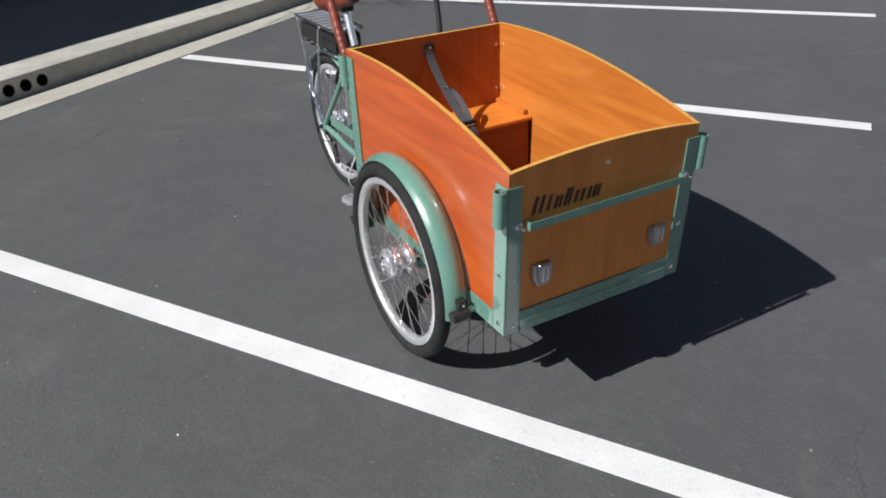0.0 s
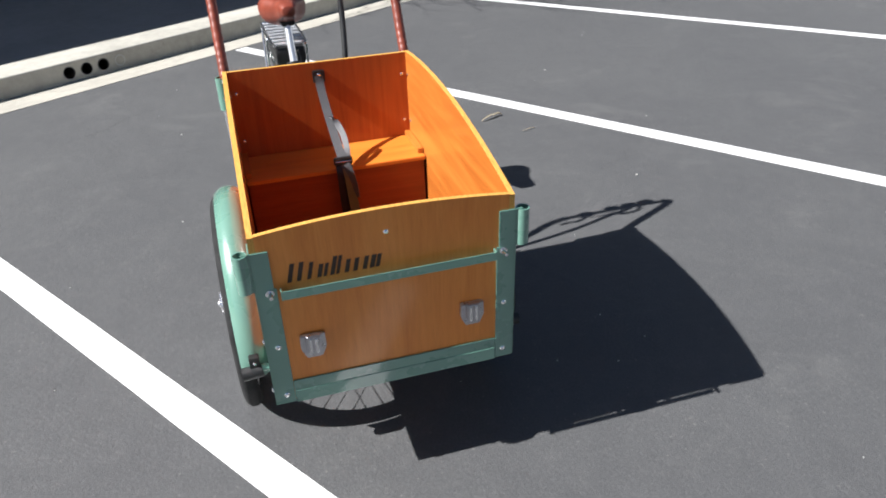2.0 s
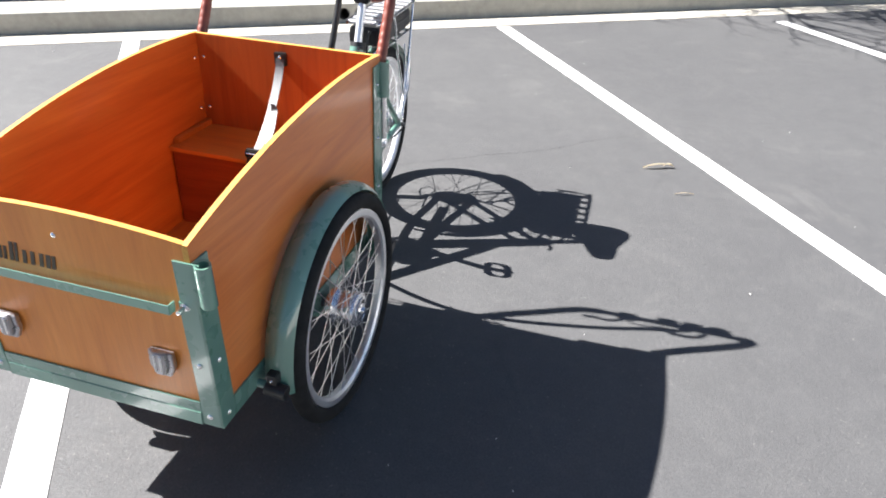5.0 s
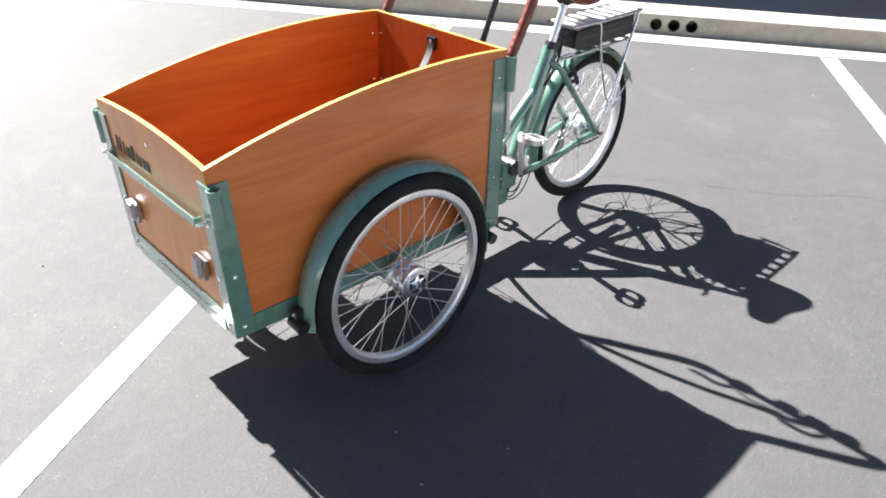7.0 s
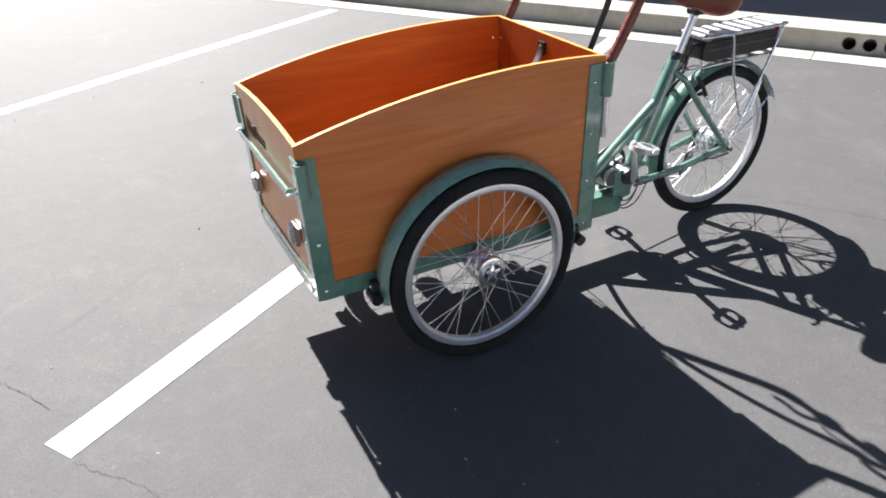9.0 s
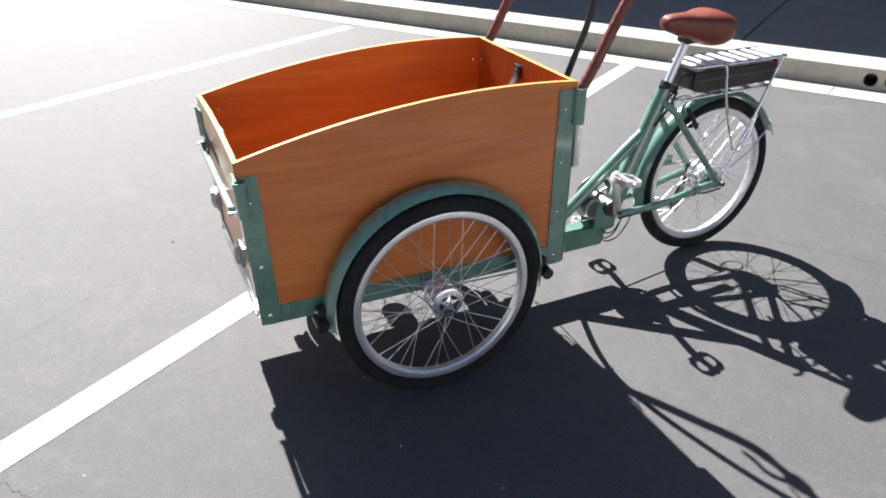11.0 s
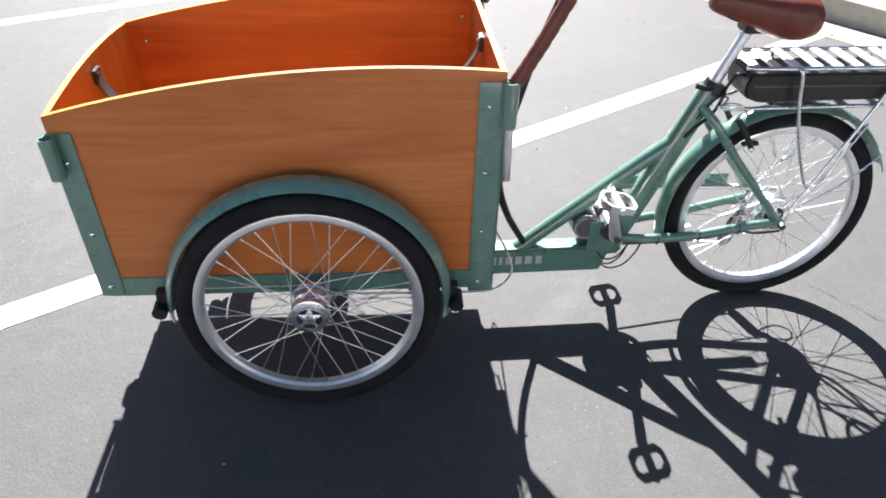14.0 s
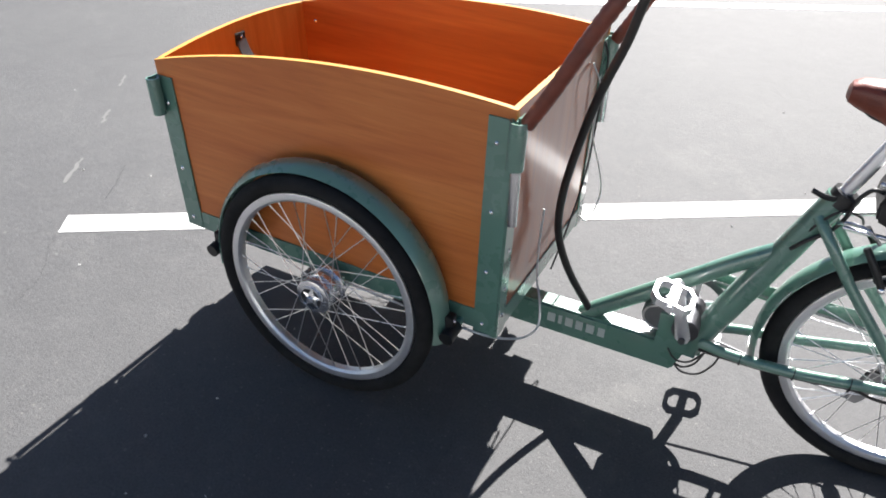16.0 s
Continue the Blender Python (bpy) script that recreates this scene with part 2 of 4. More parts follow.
def add_tube(bm, pts, r, seg=14, closed=False, radii=None, flat=1.0):
    """A round tube along points; flat squeezes it across."""
    pts = [Vector(p) for p in pts]
    k = len(pts)
    rings, up = [], None
    for i, p in enumerate(pts):
        a, b = (pts[i - 1], pts[(i + 1) % k]) if closed else (pts[max(i - 1, 0)], pts[min(i + 1, k - 1)])
        d = (b - a).normalized()
        if up is None:
            up = d.orthogonal().normalized() if abs(d.y) > 0.9 else Vector((0, 1, 0))
        up = (up - d * up.dot(d)).normalized()
        side = d.cross(up)
        rr = radii[i] if radii else r
        rings.append([bm.verts.new(p + (up * math.cos(w) * flat + side * math.sin(w)) * rr) for w in (math.tau * j / seg for j in range(seg))])
    for i in range(k if closed else k - 1):
        a, b = rings[i], rings[(i + 1) % k]
        for j in range(seg):
            bm.faces.new((a[j], a[(j + 1) % seg], b[(j + 1) % seg], b[j]))
    if not closed:
        bm.faces.new(rings[0][::-1])
        bm.faces.new(rings[-1])
    return bm


def tube(*a, **k):
    return add_tube(bmesh.new(), *a, **k)


def add_lathe(bm, profile, seg=48, start=0.0, sweep=math.tau):
    """Turn (radius, offset) points round the y axis; the profile is closed."""
    full = sweep > math.tau - 1e-4
    count = seg if full else seg + 1
    rings = []
    for i in range(count):
        w = start + sweep * i / seg
        rings.append([bm.verts.new((r * math.cos(w), y, r * math.sin(w))) for r, y in profile])
    m = len(profile)
    for i in range(seg):
        a, b = rings[i], rings[(i + 1) % count]
        for j in range(m):
            bm.faces.new((a[j], a[(j + 1) % m], b[(j + 1) % m], b[j]))
    if not full:
        bm.faces.new(rings[0])
        bm.faces.new(rings[-1][::-1])
    return bm


def lathe(*a, **k):
    return add_lathe(bmesh.new(), *a, **k)


def slab(outline, axis, at, thick, edge_index=None):
    """A board: an outline in the two other axes, extruded along axis from at to at + thick. edge_index: material of the rim."""
    bm = bmesh.new()
    def place(p, d):
        q = list(p)
        q.insert(axis, d)
        return bm.verts.new(q)
    a, b = [place(p, at) for p in outline], [place(p, at + thick) for p in outline]
    bm.faces.new(a)
    bm.faces.new(b[::-1])
    n = len(a)
    for i in range(n):
        f = bm.faces.new((a[i], b[i], b[(i + 1) % n], a[(i + 1) % n]))
        if edge_index is not None:
            f.material_index = edge_index
    return bm


def moved(bm, m):
    bmesh.ops.transform(bm, matrix=m, verts=bm.verts)
    return bm


# ---- ground, lines, kerb, walk, building ----
# u runs along the kerb, v from the stalls to the building
U, V, P = Vector((0.5615, -0.8275, 0)), Vector((0.8275, 0.5615, 0)), Vector((-0.0435, 0.1475, 0))
KERB = Matrix(((U.x, V.x, 0, P.x), (U.y, V.y, 0, P.y), (0, 0, 1, 0), (0, 0, 0, 1)))
GV, KTOP, KV0, KV1, HZ, FLOW = 3.419, 0.088, 3.895, 4.238, 0.012, -0.057
bm = bmesh.new()
rows = [[bm.verts.new(KERB @ Vector((u, v, z))) for u in (-400, 400)] for v, z in ((-400, 0), (GV, 0), (GV + 0.02, -0.25), (400, -0.25))]
for a, b in zip(rows, rows[1:]):
    bm.faces.new((a[0], a[1], b[1], b[0]))
tagged(part("ground", bm, ASPHALT, smooth=False), "dark grey asphalt of a sunlit parking lot", "ground", kind="structure")


def strip(name, a, b, width, z0, z1, material):
    """A long block between two ground points."""
    a, b = Vector((*a, 0)), Vector((*b, 0))
    d = (b - a).normalized()
    n = Vector((-d.y, d.x, 0)) * width / 2
    bm = bmesh.new()
    k = 24
    rng = random.Random(round(a.x * 100))
    lo = [[], []]
    for i in range(k + 1):
        p = a.lerp(b, i / k)
        for s, row in zip((-1, 1), lo):
            q = p + n * s * (1 + rng.uniform(-0.02, 0.02))
            row.append((bm.verts.new((q.x, q.y, z0)), bm.verts.new((q.x, q.y, z1))))
    for i in range(k):
        (l0, l1), (r0, r1), (L0, L1), (R0, R1) = lo[0][i], lo[1][i], lo[0][i + 1], lo[1][i + 1]
        bm.faces.new((l1, r1, R1, L1))
        bm.faces.new((l0, l1, L1, L0))
        bm.faces.new((r1, r0, R0, R1))
    bm.faces.new((lo[0][0][0], lo[1][0][0], lo[1][0][1], lo[0][0][1]))
    bm.faces.new((lo[0][-1][0], lo[0][-1][1], lo[1][-1][1], lo[1][-1][0]))
    return part(name, bm, material, smooth=False)


for a, b in (((-1.163, -0.186), (2.70, 2.355)), ((0.36, -2.43), (4.05, 0.165)), ((1.82, -4.60), (5.205, -1.87)), ((-2.86, 1.89), (1.2, 4.246)), ((3.3, -6.7), (6.6, -4.32)), ((-4.4, 4.0), (-0.3, 6.6))):
    tagged(strip("stall_line", a, b, 0.102, -0.01, 0.002, ROAD_PAINT), "white painted stall line, slightly worn, on asphalt", "road marking", "stall lines", "structure")

bm = bmesh.new()
for k in range(15):
    u0, u1 = -20 + 3 * k, -17 + 3 * k - 0.006
    a, b = [[bm.verts.new((u, v, z)) for v, z in ((GV, -0.2), (GV, 0.003), (KV0 + 0.01, FLOW), (KV0 + 0.01, -0.2))] for u in (u0, u1)]
    for i in range(4):
        bm.faces.new((a[i], b[i], b[(i + 1) % 4], a[(i + 1) % 4]))
    bm.faces.new(a)
    bm.faces.new(b[::-1])
tagged(part("gutter", moved(bm, KERB), GUTTER, smooth=False), "pale concrete gutter strip sloping to the kerb", "gutter", kind="structure")
HOLES = (1.192, 1.319, 1.446)


def prism(bm, u0, u1, outline):
    """Extrude a (v, z) outline from u0 to u1."""
    a, b = [bm.verts.new((u0, v, z)) for v, z in outline], [bm.verts.new((u1, v, z)) for v, z in outline]
    bm.faces.new(a)
    bm.faces.new(b[::-1])
    for i in range(len(a)):
        n = (i + 1) % len(a)
        bm.faces.new((a[i], b[i], b[n], a[n]))


def kerb_mesh():
    """A rounded kerb whose face has three round drain pipes going in."""
    lo, hi, r = HOLES[0] - 0.0635, HOLES[-1] + 0.0635, 0.044
    nose = [(KV0 + 0.014 - 0.014 * math.cos(w), KTOP - 0.014 + 0.014 * math.sin(w)) for w in (radians(90) * k / 4 for k in range(5))]
    bm = bmesh.new()
    for u0, u1 in ((-20, lo), (hi, 25)):
        prism(bm, u0, u1, [(KV1, -0.25), (KV0, -0.25), *nose, (KV1, KTOP)])
    prism(bm, lo, hi, [(KV1, -0.25), (KV0 + 0.24, -0.25), (KV0 + 0.24, HZ + 0.055), (KV0, HZ + 0.055), *nose, (KV1, KTOP)])
    prism(bm, lo, hi, [(KV0 + 0.24, -0.25), (KV0, -0.25), (KV0, HZ - 0.055), (KV0 + 0.24, HZ - 0.055)])
    for c in HOLES:
        sq, ci, end = [], [], []
        for k in range(24):
            w = math.tau * k / 24
            m = max(abs(math.cos(w)), abs(math.sin(w)))
            sq.append(bm.verts.new((c + 0.0635 * math.cos(w) / m, KV0, HZ + 0.055 * math.sin(w) / m)))
            ci.append(bm.verts.new((c + r * math.cos(w), KV0, HZ + r * math.sin(w))))
            end.append(bm.verts.new((c + r * math.cos(w), KV0 + 0.235, HZ + r * math.sin(w))))
        for k in range(24):
            n = (k + 1) % 24
            bm.faces.new((sq[k], sq[n], ci[n], ci[k]))
            bm.faces.new((ci[k], ci[n], end[n], end[k]))
        bm.faces.new(end)
    return bm


kerb = tagged(part("kerb", moved(kerb_mesh(), KERB), CURB), "pale concrete kerb with drain holes", "kerb", kind="structure")
plug = [(0.041, -0.004), (0.041, 0.010), (0.032, 0.010), (0.032, -0.004)]
part("plugged_drain", moved(lathe(plug, 28), KERB @ Matrix.Translation((1.575, KV0, HZ))), STUCCO, kerb, "plugged drain ring")
for c in HOLES:
    part("drain_pipe", moved(lathe([(0.0435, -0.006), (0.0435, 0.20), (0.0405, 0.20), (0.0405, -0.006)], 28), KERB @ Matrix.Translation((c, KV0 + 0.004, HZ))), DARK_METAL, kerb, "dark drain pipe")
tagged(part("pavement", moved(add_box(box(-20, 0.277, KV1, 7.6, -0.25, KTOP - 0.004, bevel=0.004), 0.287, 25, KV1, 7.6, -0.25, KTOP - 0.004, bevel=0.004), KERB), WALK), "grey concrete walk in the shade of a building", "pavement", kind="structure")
# unseen reflector wall, added to fill the box's shaded side with bounced sun
tagged(part("wall_bounce", box(-40, 40, -24.3, -24.0, -0.2, 5.0), STUCCO), "plain stucco wall added across the lot to bounce sunlight", "wall", kind="structure")
# unseen wall, as high as puts its shade edge at the kerb's back
tagged(part("wall_unseen_building", moved(box(-20, 25, 7.6, 7.9, -0.25, 5.93), KERB), STUCCO), "plain stucco building wall, unseen, added beyond the walk to shade it", "wall", kind="structure")

# ---- the cargo tricycle ----
trike = tagged(new("cargo_tricycle"), "green cargo tricycle with a varnished wooden box and brown leather saddle", "tricycle")

# box
W = 0.278
T = 0.012


def side_top(x):
    """Height of the side boards' arched top."""
    s = (x + 0.484) / 0.904
    return 0.724 + 0.087 * s + 0.163 * s * (1 - s)


side = [(-0.462, 0.292), (0.405, 0.292)] + [(x, side_top(x)) for x in [0.413 - 0.897 * i / 28 for i in range(29)]]
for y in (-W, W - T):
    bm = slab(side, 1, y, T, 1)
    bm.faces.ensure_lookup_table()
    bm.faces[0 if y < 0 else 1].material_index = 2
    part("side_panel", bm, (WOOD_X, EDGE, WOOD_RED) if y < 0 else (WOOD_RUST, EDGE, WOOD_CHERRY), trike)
front = [(-W + T, 0.292), (W - T, 0.292)] + [(y, 0.724 + 0.018 * (1 - (y / W) ** 2)) for y in [(W - T) * (1 - 2 * i / 20) for i in range(21)]]
bm = slab(front, 0, 0.0, T, 1)
for v in bm.verts:
    v.co.x += -0.462 - 0.022 * (v.co.z - 0.292) / 0.432
front_panel = part("front_panel", bm, (WOOD_Z, EDGE), trike)
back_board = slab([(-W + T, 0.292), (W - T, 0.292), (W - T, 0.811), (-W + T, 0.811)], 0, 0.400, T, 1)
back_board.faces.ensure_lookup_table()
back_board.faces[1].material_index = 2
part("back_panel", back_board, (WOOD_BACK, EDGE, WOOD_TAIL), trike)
part("floor_panel", box(-0.45, 0.400, -W + T, W - T, 0.296, 0.308), WOOD_X, trike)
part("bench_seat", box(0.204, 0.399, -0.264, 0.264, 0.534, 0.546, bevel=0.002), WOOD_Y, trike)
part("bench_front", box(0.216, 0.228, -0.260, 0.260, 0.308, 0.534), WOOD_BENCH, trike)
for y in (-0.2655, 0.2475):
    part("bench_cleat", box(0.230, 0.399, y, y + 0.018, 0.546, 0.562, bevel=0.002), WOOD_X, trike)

def lean(z):
    """How far the front of the box leans forward at height z."""
    return -0.022 * (z - 0.292) / 0.432


def sheared(bm):
    for v in bm.verts:
        v.co.x += lean(v.co.z)
    return bm


def bolt(parent, x, y, z, axis, out, r=0.0058):
    """A small domed bolt head pointing out along axis."""
    bm = lathe([(0.0001, 0.004), (r * 0.55, 0.0034), (r, 0.0012), (r, -0.002), (0.0001, -0.002)], 10)
    turn = Euler((0, 0, 0)) if axis == 1 else Euler((0, 0, radians(-90)))
    m = Matrix.Translation((x, y, z)) @ turn.to_matrix().to_4x4() @ Matrix.Diagonal((1, out, 1, 1))
    return part("bolt", moved(bm, m), CHROME, parent)


# corner posts with sockets
for s in (-1, 1):
    post = part("front_post", sheared(box(-0.4665, -0.416, min(s * 0.2785, s * 0.2825), max(s * 0.2785, s * 0.2825), 0.288, 0.690, bevel=0.001)), GREEN, trike)
    part("front_flange", sheared(add_box(box(-0.4665, -0.4625, min(s * 0.238, s * 0.2785), max(s * 0.238, s * 0.2785), 0.288, 0.600, bevel=0.001),
                                         -0.4665, -0.4625, min(s * 0.243, s * 0.298), max(s * 0.243, s * 0.298), 0.598, 0.690, bevel=0.001)), GREEN, post)
    ring = [(0.0152, 0.044), (0.0152, -0.044), (0.0118, -0.044), (0.0118, 0.044)]
    turn = Matrix.Rotation(radians(90), 4, "X")
    part("socket", moved(lathe(ring, 24), Matrix.Translation((-0.478 + 0.002, s * 0.2985, 0.644)) @ Matrix.Rotation(radians(2.9), 4, "Y").inverted() @ turn), GREEN, post, "open green tube socket")
    for z in (0.315, 0.455, 0.625):
        bolt(post, -0.442 + lean(z), s * 0.2835, z, 1, s)
    for z in (0.314, 0.450, 0.590):
        bolt(post, -0.4672 + lean(z), s * 0.256, z, 0, -1, 0.0065)
    back = part("back_post", box(0.359, 0.4115, min(s * 0.2785, s * 0.2825), max(s * 0.2785, s * 0.2825), 0.276, 0.792, bevel=0.001), GREEN, trike)
    part("back_flange", box(0.4122, 0.4160, min(s * 0.240, s * 0.2825), max(s * 0.240, s * 0.2825), 0.276, 0.792, bevel=0.001), GREEN, back)
    ring = [(0.0175, 0.048), (0.0175, -0.048), (0.0135, -0.048), (0.0135, 0.048)]
    part("socket", moved(lathe(ring, 24), Matrix.Translation((0.4200, s * 0.284, 0.746)) @ turn), GREEN, back, "green tube socket holding the handlebar")
    part("steerer_tube", tube([(0.4250, s * 0.282, 0.575), (0.4200, s * 0.284, 0.765)], 0.0105, 18), CHROME, back, "bare silver tube end")
    for z in (0.305, 0.445, 0.591, 0.741):
        bolt(back, 0.380, s * 0.2835, z, 1, s, 0.0046)
    for z in (0.33, 0.40, 0.50):
        bolt(back, 0.4168, s * 0.262, z, 0, 1)

# bottom rails
for s in (-1, 1):
    y0, y1 = sorted((s * 0.2783, s * 0.2818))
    bm = box(-0.416, 0.366, y0, y1, 0.286, 0.336, bevel=0.001)
    y0, y1 = sorted((s * 0.240, s * 0.2783))
    part("side_rail", add_box(bm, -0.45, 0.40, y0, y1, 0.284, 0.288), GREEN, trike)
bm = sheared(box(-0.4660, -0.4625, -0.2375, 0.2375, 0.288, 0.348, bevel=0.001))
add_box(bm, -0.4690, -0.4664, -0.236, 0.236, 0.287, 0.320, bevel=0.001)
part("front_rail", bm, GREEN, trike)
part("back_rail", box(0.4125, 0.4155, -0.2395, 0.2395, 0.284, 0.334, bevel=0.001), GREEN, trike)
part("axle_beam", add_box(box(-0.020, 0.020, -0.285, 0.285, 0.255, 0.284, bevel=0.003), 0.19, 0.25, -0.23, 0.23, 0.262, 0.284, bevel=0.003), GREEN, trike)
for x in (-0.32, 0.32):
    part("cross_member", box(x - 0.014, x + 0.014, -0.24, 0.24, 0.268, 0.284, bevel=0.002), GREEN, trike)

# front bar: an upright strip with both ends folded back, on two bolts
bar = box(-0.5010, -0.4985, -0.232, 0.232, 0.580, 0.601, bevel=0.0008)
add_box(bar, -0.4985, -0.4840, -0.232, 0.232, 0.580, 0.5825)
for s in (-1, 1):
    y0, y1 = sorted((s * 0.2295, s * 0.232))
    add_box(bar, -0.4985, -0.4830, y0, y1, 0.5825, 0.601)
front_bar = part("front_bar", bar, GREEN, trike)
for s in (-1, 1):
    stud = part("stud", moved(lathe([(0.0001, -0.004), (0.0085, -0.004), (0.0085, 0.002), (0.0048, 0.0025), (0.0048, 0.018), (0.0040, 0.0215), (0.0001, 0.0225)], 14), Matrix.Translation((-0.4835, s * 0.252, 0.592)) @ Matrix.Rotation(radians(90), 4, "Z")), CHROME, trike, "short chrome stud")


# latches
def latch(y):
    """A shield-shaped case with a ridged lever on it."""
    at = Matrix.Translation((-0.4750, y, 0.449))
    shield = [(-0.0265, 0.022), (0.0265, 0.022), (0.0275, -0.012), (0.0165, -0.036), (-0.0165, -0.036), (-0.0275, -0.012)]
    case = slab(shield, 0, -0.010, 0.012)
    bmesh.ops.bevel(case, geom=case.edges[:], offset=0.002, segments=2, affect="EDGES")
    ob = part("latch", moved(case, at), LATCH_METAL, front_panel, "silver shield-shaped latch")
    lever = slab([(-0.017, 0.026), (0.017, 0.026), (0.018, -0.012), (0.011, -0.030), (-0.011, -0.030), (-0.018, -0.012)], 0, -0.019, 0.010)
    for v in lever.verts:
        if v.co.x < -0.015:
            v.co.y *= 0.82
            v.co.z *= 0.92
    bmesh.ops.bevel(lever, geom=lever.edges[:], offset=0.0022, segments=2, affect="EDGES")
    part("latch_lever", moved(lever, at), LATCH_METAL, ob)
    for k in (-1, 1):
        part("latch_rib", moved(box(-0.0215, -0.017, k * 0.0065 - 0.003, k * 0.0065 + 0.003, -0.020, 0.019, bevel=0.0014), at), CHROME, ob)


for y in (0.182, -0.178):
    latch(y)
bolt(front_panel, -0.4828, 0.004, 0.688, 0, -1, 0.0055)

# maker's mark: plain slanted bars
for y, w, h in ((0.2150, 0.0092, 0.044), (0.1960, 0.0092, 0.044), (0.1745, 0.0082, 0.040), (0.1540, 0.0092, 0.031), (0.1410, 0.0072, 0.031), (0.1270, 0.0092, 0.044), (0.1150, 0.0072, 0.044), (0.0970, 0.0092, 0.031), (0.0790, 0.0092, 0.031), (0.0590, 0.0092, 0.031), (0.0440, 0.0102, 0.031), (0.0310, 0.0082, 0.031)):
    z0 = 0.607
    bm = slab([(y, z0), (y - w, z0), (y - w - h * 0.24, z0 + h), (y - h * 0.24, z0 + h)], 0, 0, -0.0008)
    for v in bm.verts:
        v.co.x += -0.4627 + lean(v.co.z)
    part("mark_bar", bm, INK, front_panel, "dark brown printed bar")

# bolts inside the box
for s in (-1, 1):
    for z in (0.745, 0.598):
        bolt(trike, 0.3995, s * 0.250, z, 0, -1, 0.005)
        bolt(trike, 0.380, s * (W - T - 0.0005), z, 1, -s, 0.005)
    for z in (0.68, 0.55):
        bolt(trike, -0.43, s * (W - T - 0.0005), z, 1, -s, 0.005)


# webbing belts
def ribbon(pts, width, thick, across=(0, 1, 0), twist=0.0):
    pts = smooth_path(pts, 8)
    bm, rows = bmesh.new(), []
    side = Vector(across).normalized()
    for i, p in enumerate(pts):
        d = (pts[min(i + 1, len(pts) - 1)] - pts[max(i - 1, 0)]).normalized()
        s = side.copy()
        s.rotate(Matrix.Rotation(twist * i / len(pts), 3, d))
        s = (s - d * s.dot(d)).normalized()
        n = d.cross(s)
        rows.append([bm.verts.new(p + s * a * width / 2 + n * b * thick / 2) for a, b in ((-1, -1), (1, -1), (1, 1), (-1, 1))])
    for a, b in zip(rows, rows[1:]):
        for j in range(4):
            bm.faces.new((a[j], a[(j + 1) % 4], b[(j + 1) % 4], b[j]))
    bm.faces.new(rows[0])
    bm.faces.new(rows[-1][::-1])
    return bm


belt = part("seat_belt", ribbon([(0.3915, 0.004, 0.772), (0.383, 0.004, 0.742), (0.345, 0.000, 0.692), (0.288, -0.006, 0.637), (0.228, -0.011, 0.594), (0.190, -0.014, 0.573), (0.176, -0.024, 0.552), (0.170, -0.032, 0.510), (0.174, -0.036, 0.462)], 0.025, 0.003, (0, 1, 0), 0.3), WEB, trike, "grey webbing seat belt")
part("belt_loop", ribbon([(0.318, -0.006, 0.668), (0.292, -0.022, 0.652), (0.256, -0.032, 0.622), (0.220, -0.032, 0.592), (0.192, -0.024, 0.574)], 0.018, 0.003, (0.75, 0.6, 0.5), 0.3), WEB, belt)
part("belt_tail", ribbon([(0.188, -0.010, 0.566), (0.176, -0.010, 0.53), (0.178, -0.012, 0.44), (0.172, -0.018, 0.36), (0.15, -0.022, 0.312)], 0.040, 0.003, (0.1, 1, 0), 0.2), BLACK, belt, "black hanging strap end")
part("belt_tail", ribbon([(0.186, -0.022, 0.566), (0.172, -0.024, 0.52), (0.166, -0.030, 0.43), (0.152, -0.044, 0.36), (0.13, -0.050, 0.313)], 0.030, 0.003, (-0.2, 1, 0), -0.4), BLACK, belt, "black hanging strap end")
part("buckle", add_box(box(0.181, 0.195, -0.040, 0.014, 0.564, 0.572, bevel=0.003), 0.183, 0.199, -0.040, 0.014, 0.579, 0.587, bevel=0.003), BLACK, belt, "black plastic buckle")
for y in (-0.040, 0.009):
    part("buckle_side", box(0.183, 0.195, y, y + 0.005, 0.570, 0.581, bevel=0.001), BLACK, belt)
part("buckle_bar", tube([(0.185, -0.036, 0.5755), (0.185, 0.010, 0.5755)], 0.003, 10), CHROME, belt, "bright metal buckle bar")
part("belt_anchor", box(0.3900, 0.4000, -0.014, 0.022, 0.752, 0.788, bevel=0.002), BLACK, belt, "black square anchor plate")
bolt(belt, 0.3890, 0.004, 0.776, 0, -1, 0.005)
belt2 = part("seat_belt", ribbon([(-0.462, -0.010, 0.698), (-0.452, -0.006, 0.665), (-0.430, 0.010, 0.610), (-0.415, 0.020, 0.52), (-0.41, 0.02, 0.40), (-0.38, 0.02, 0.314)], 0.034, 0.003), WEB, trike, "grey webbing seat belt")
part("belt_anchor", box(-0.4685, -0.4605, -0.026, 0.008, 0.682, 0.716, bevel=0.002), BLACK, belt2, "black square anchor plate")
bolt(belt2, -0.4600, -0.009, 0.705, 0, 1, 0.005)

# wheels
R = 0.2925


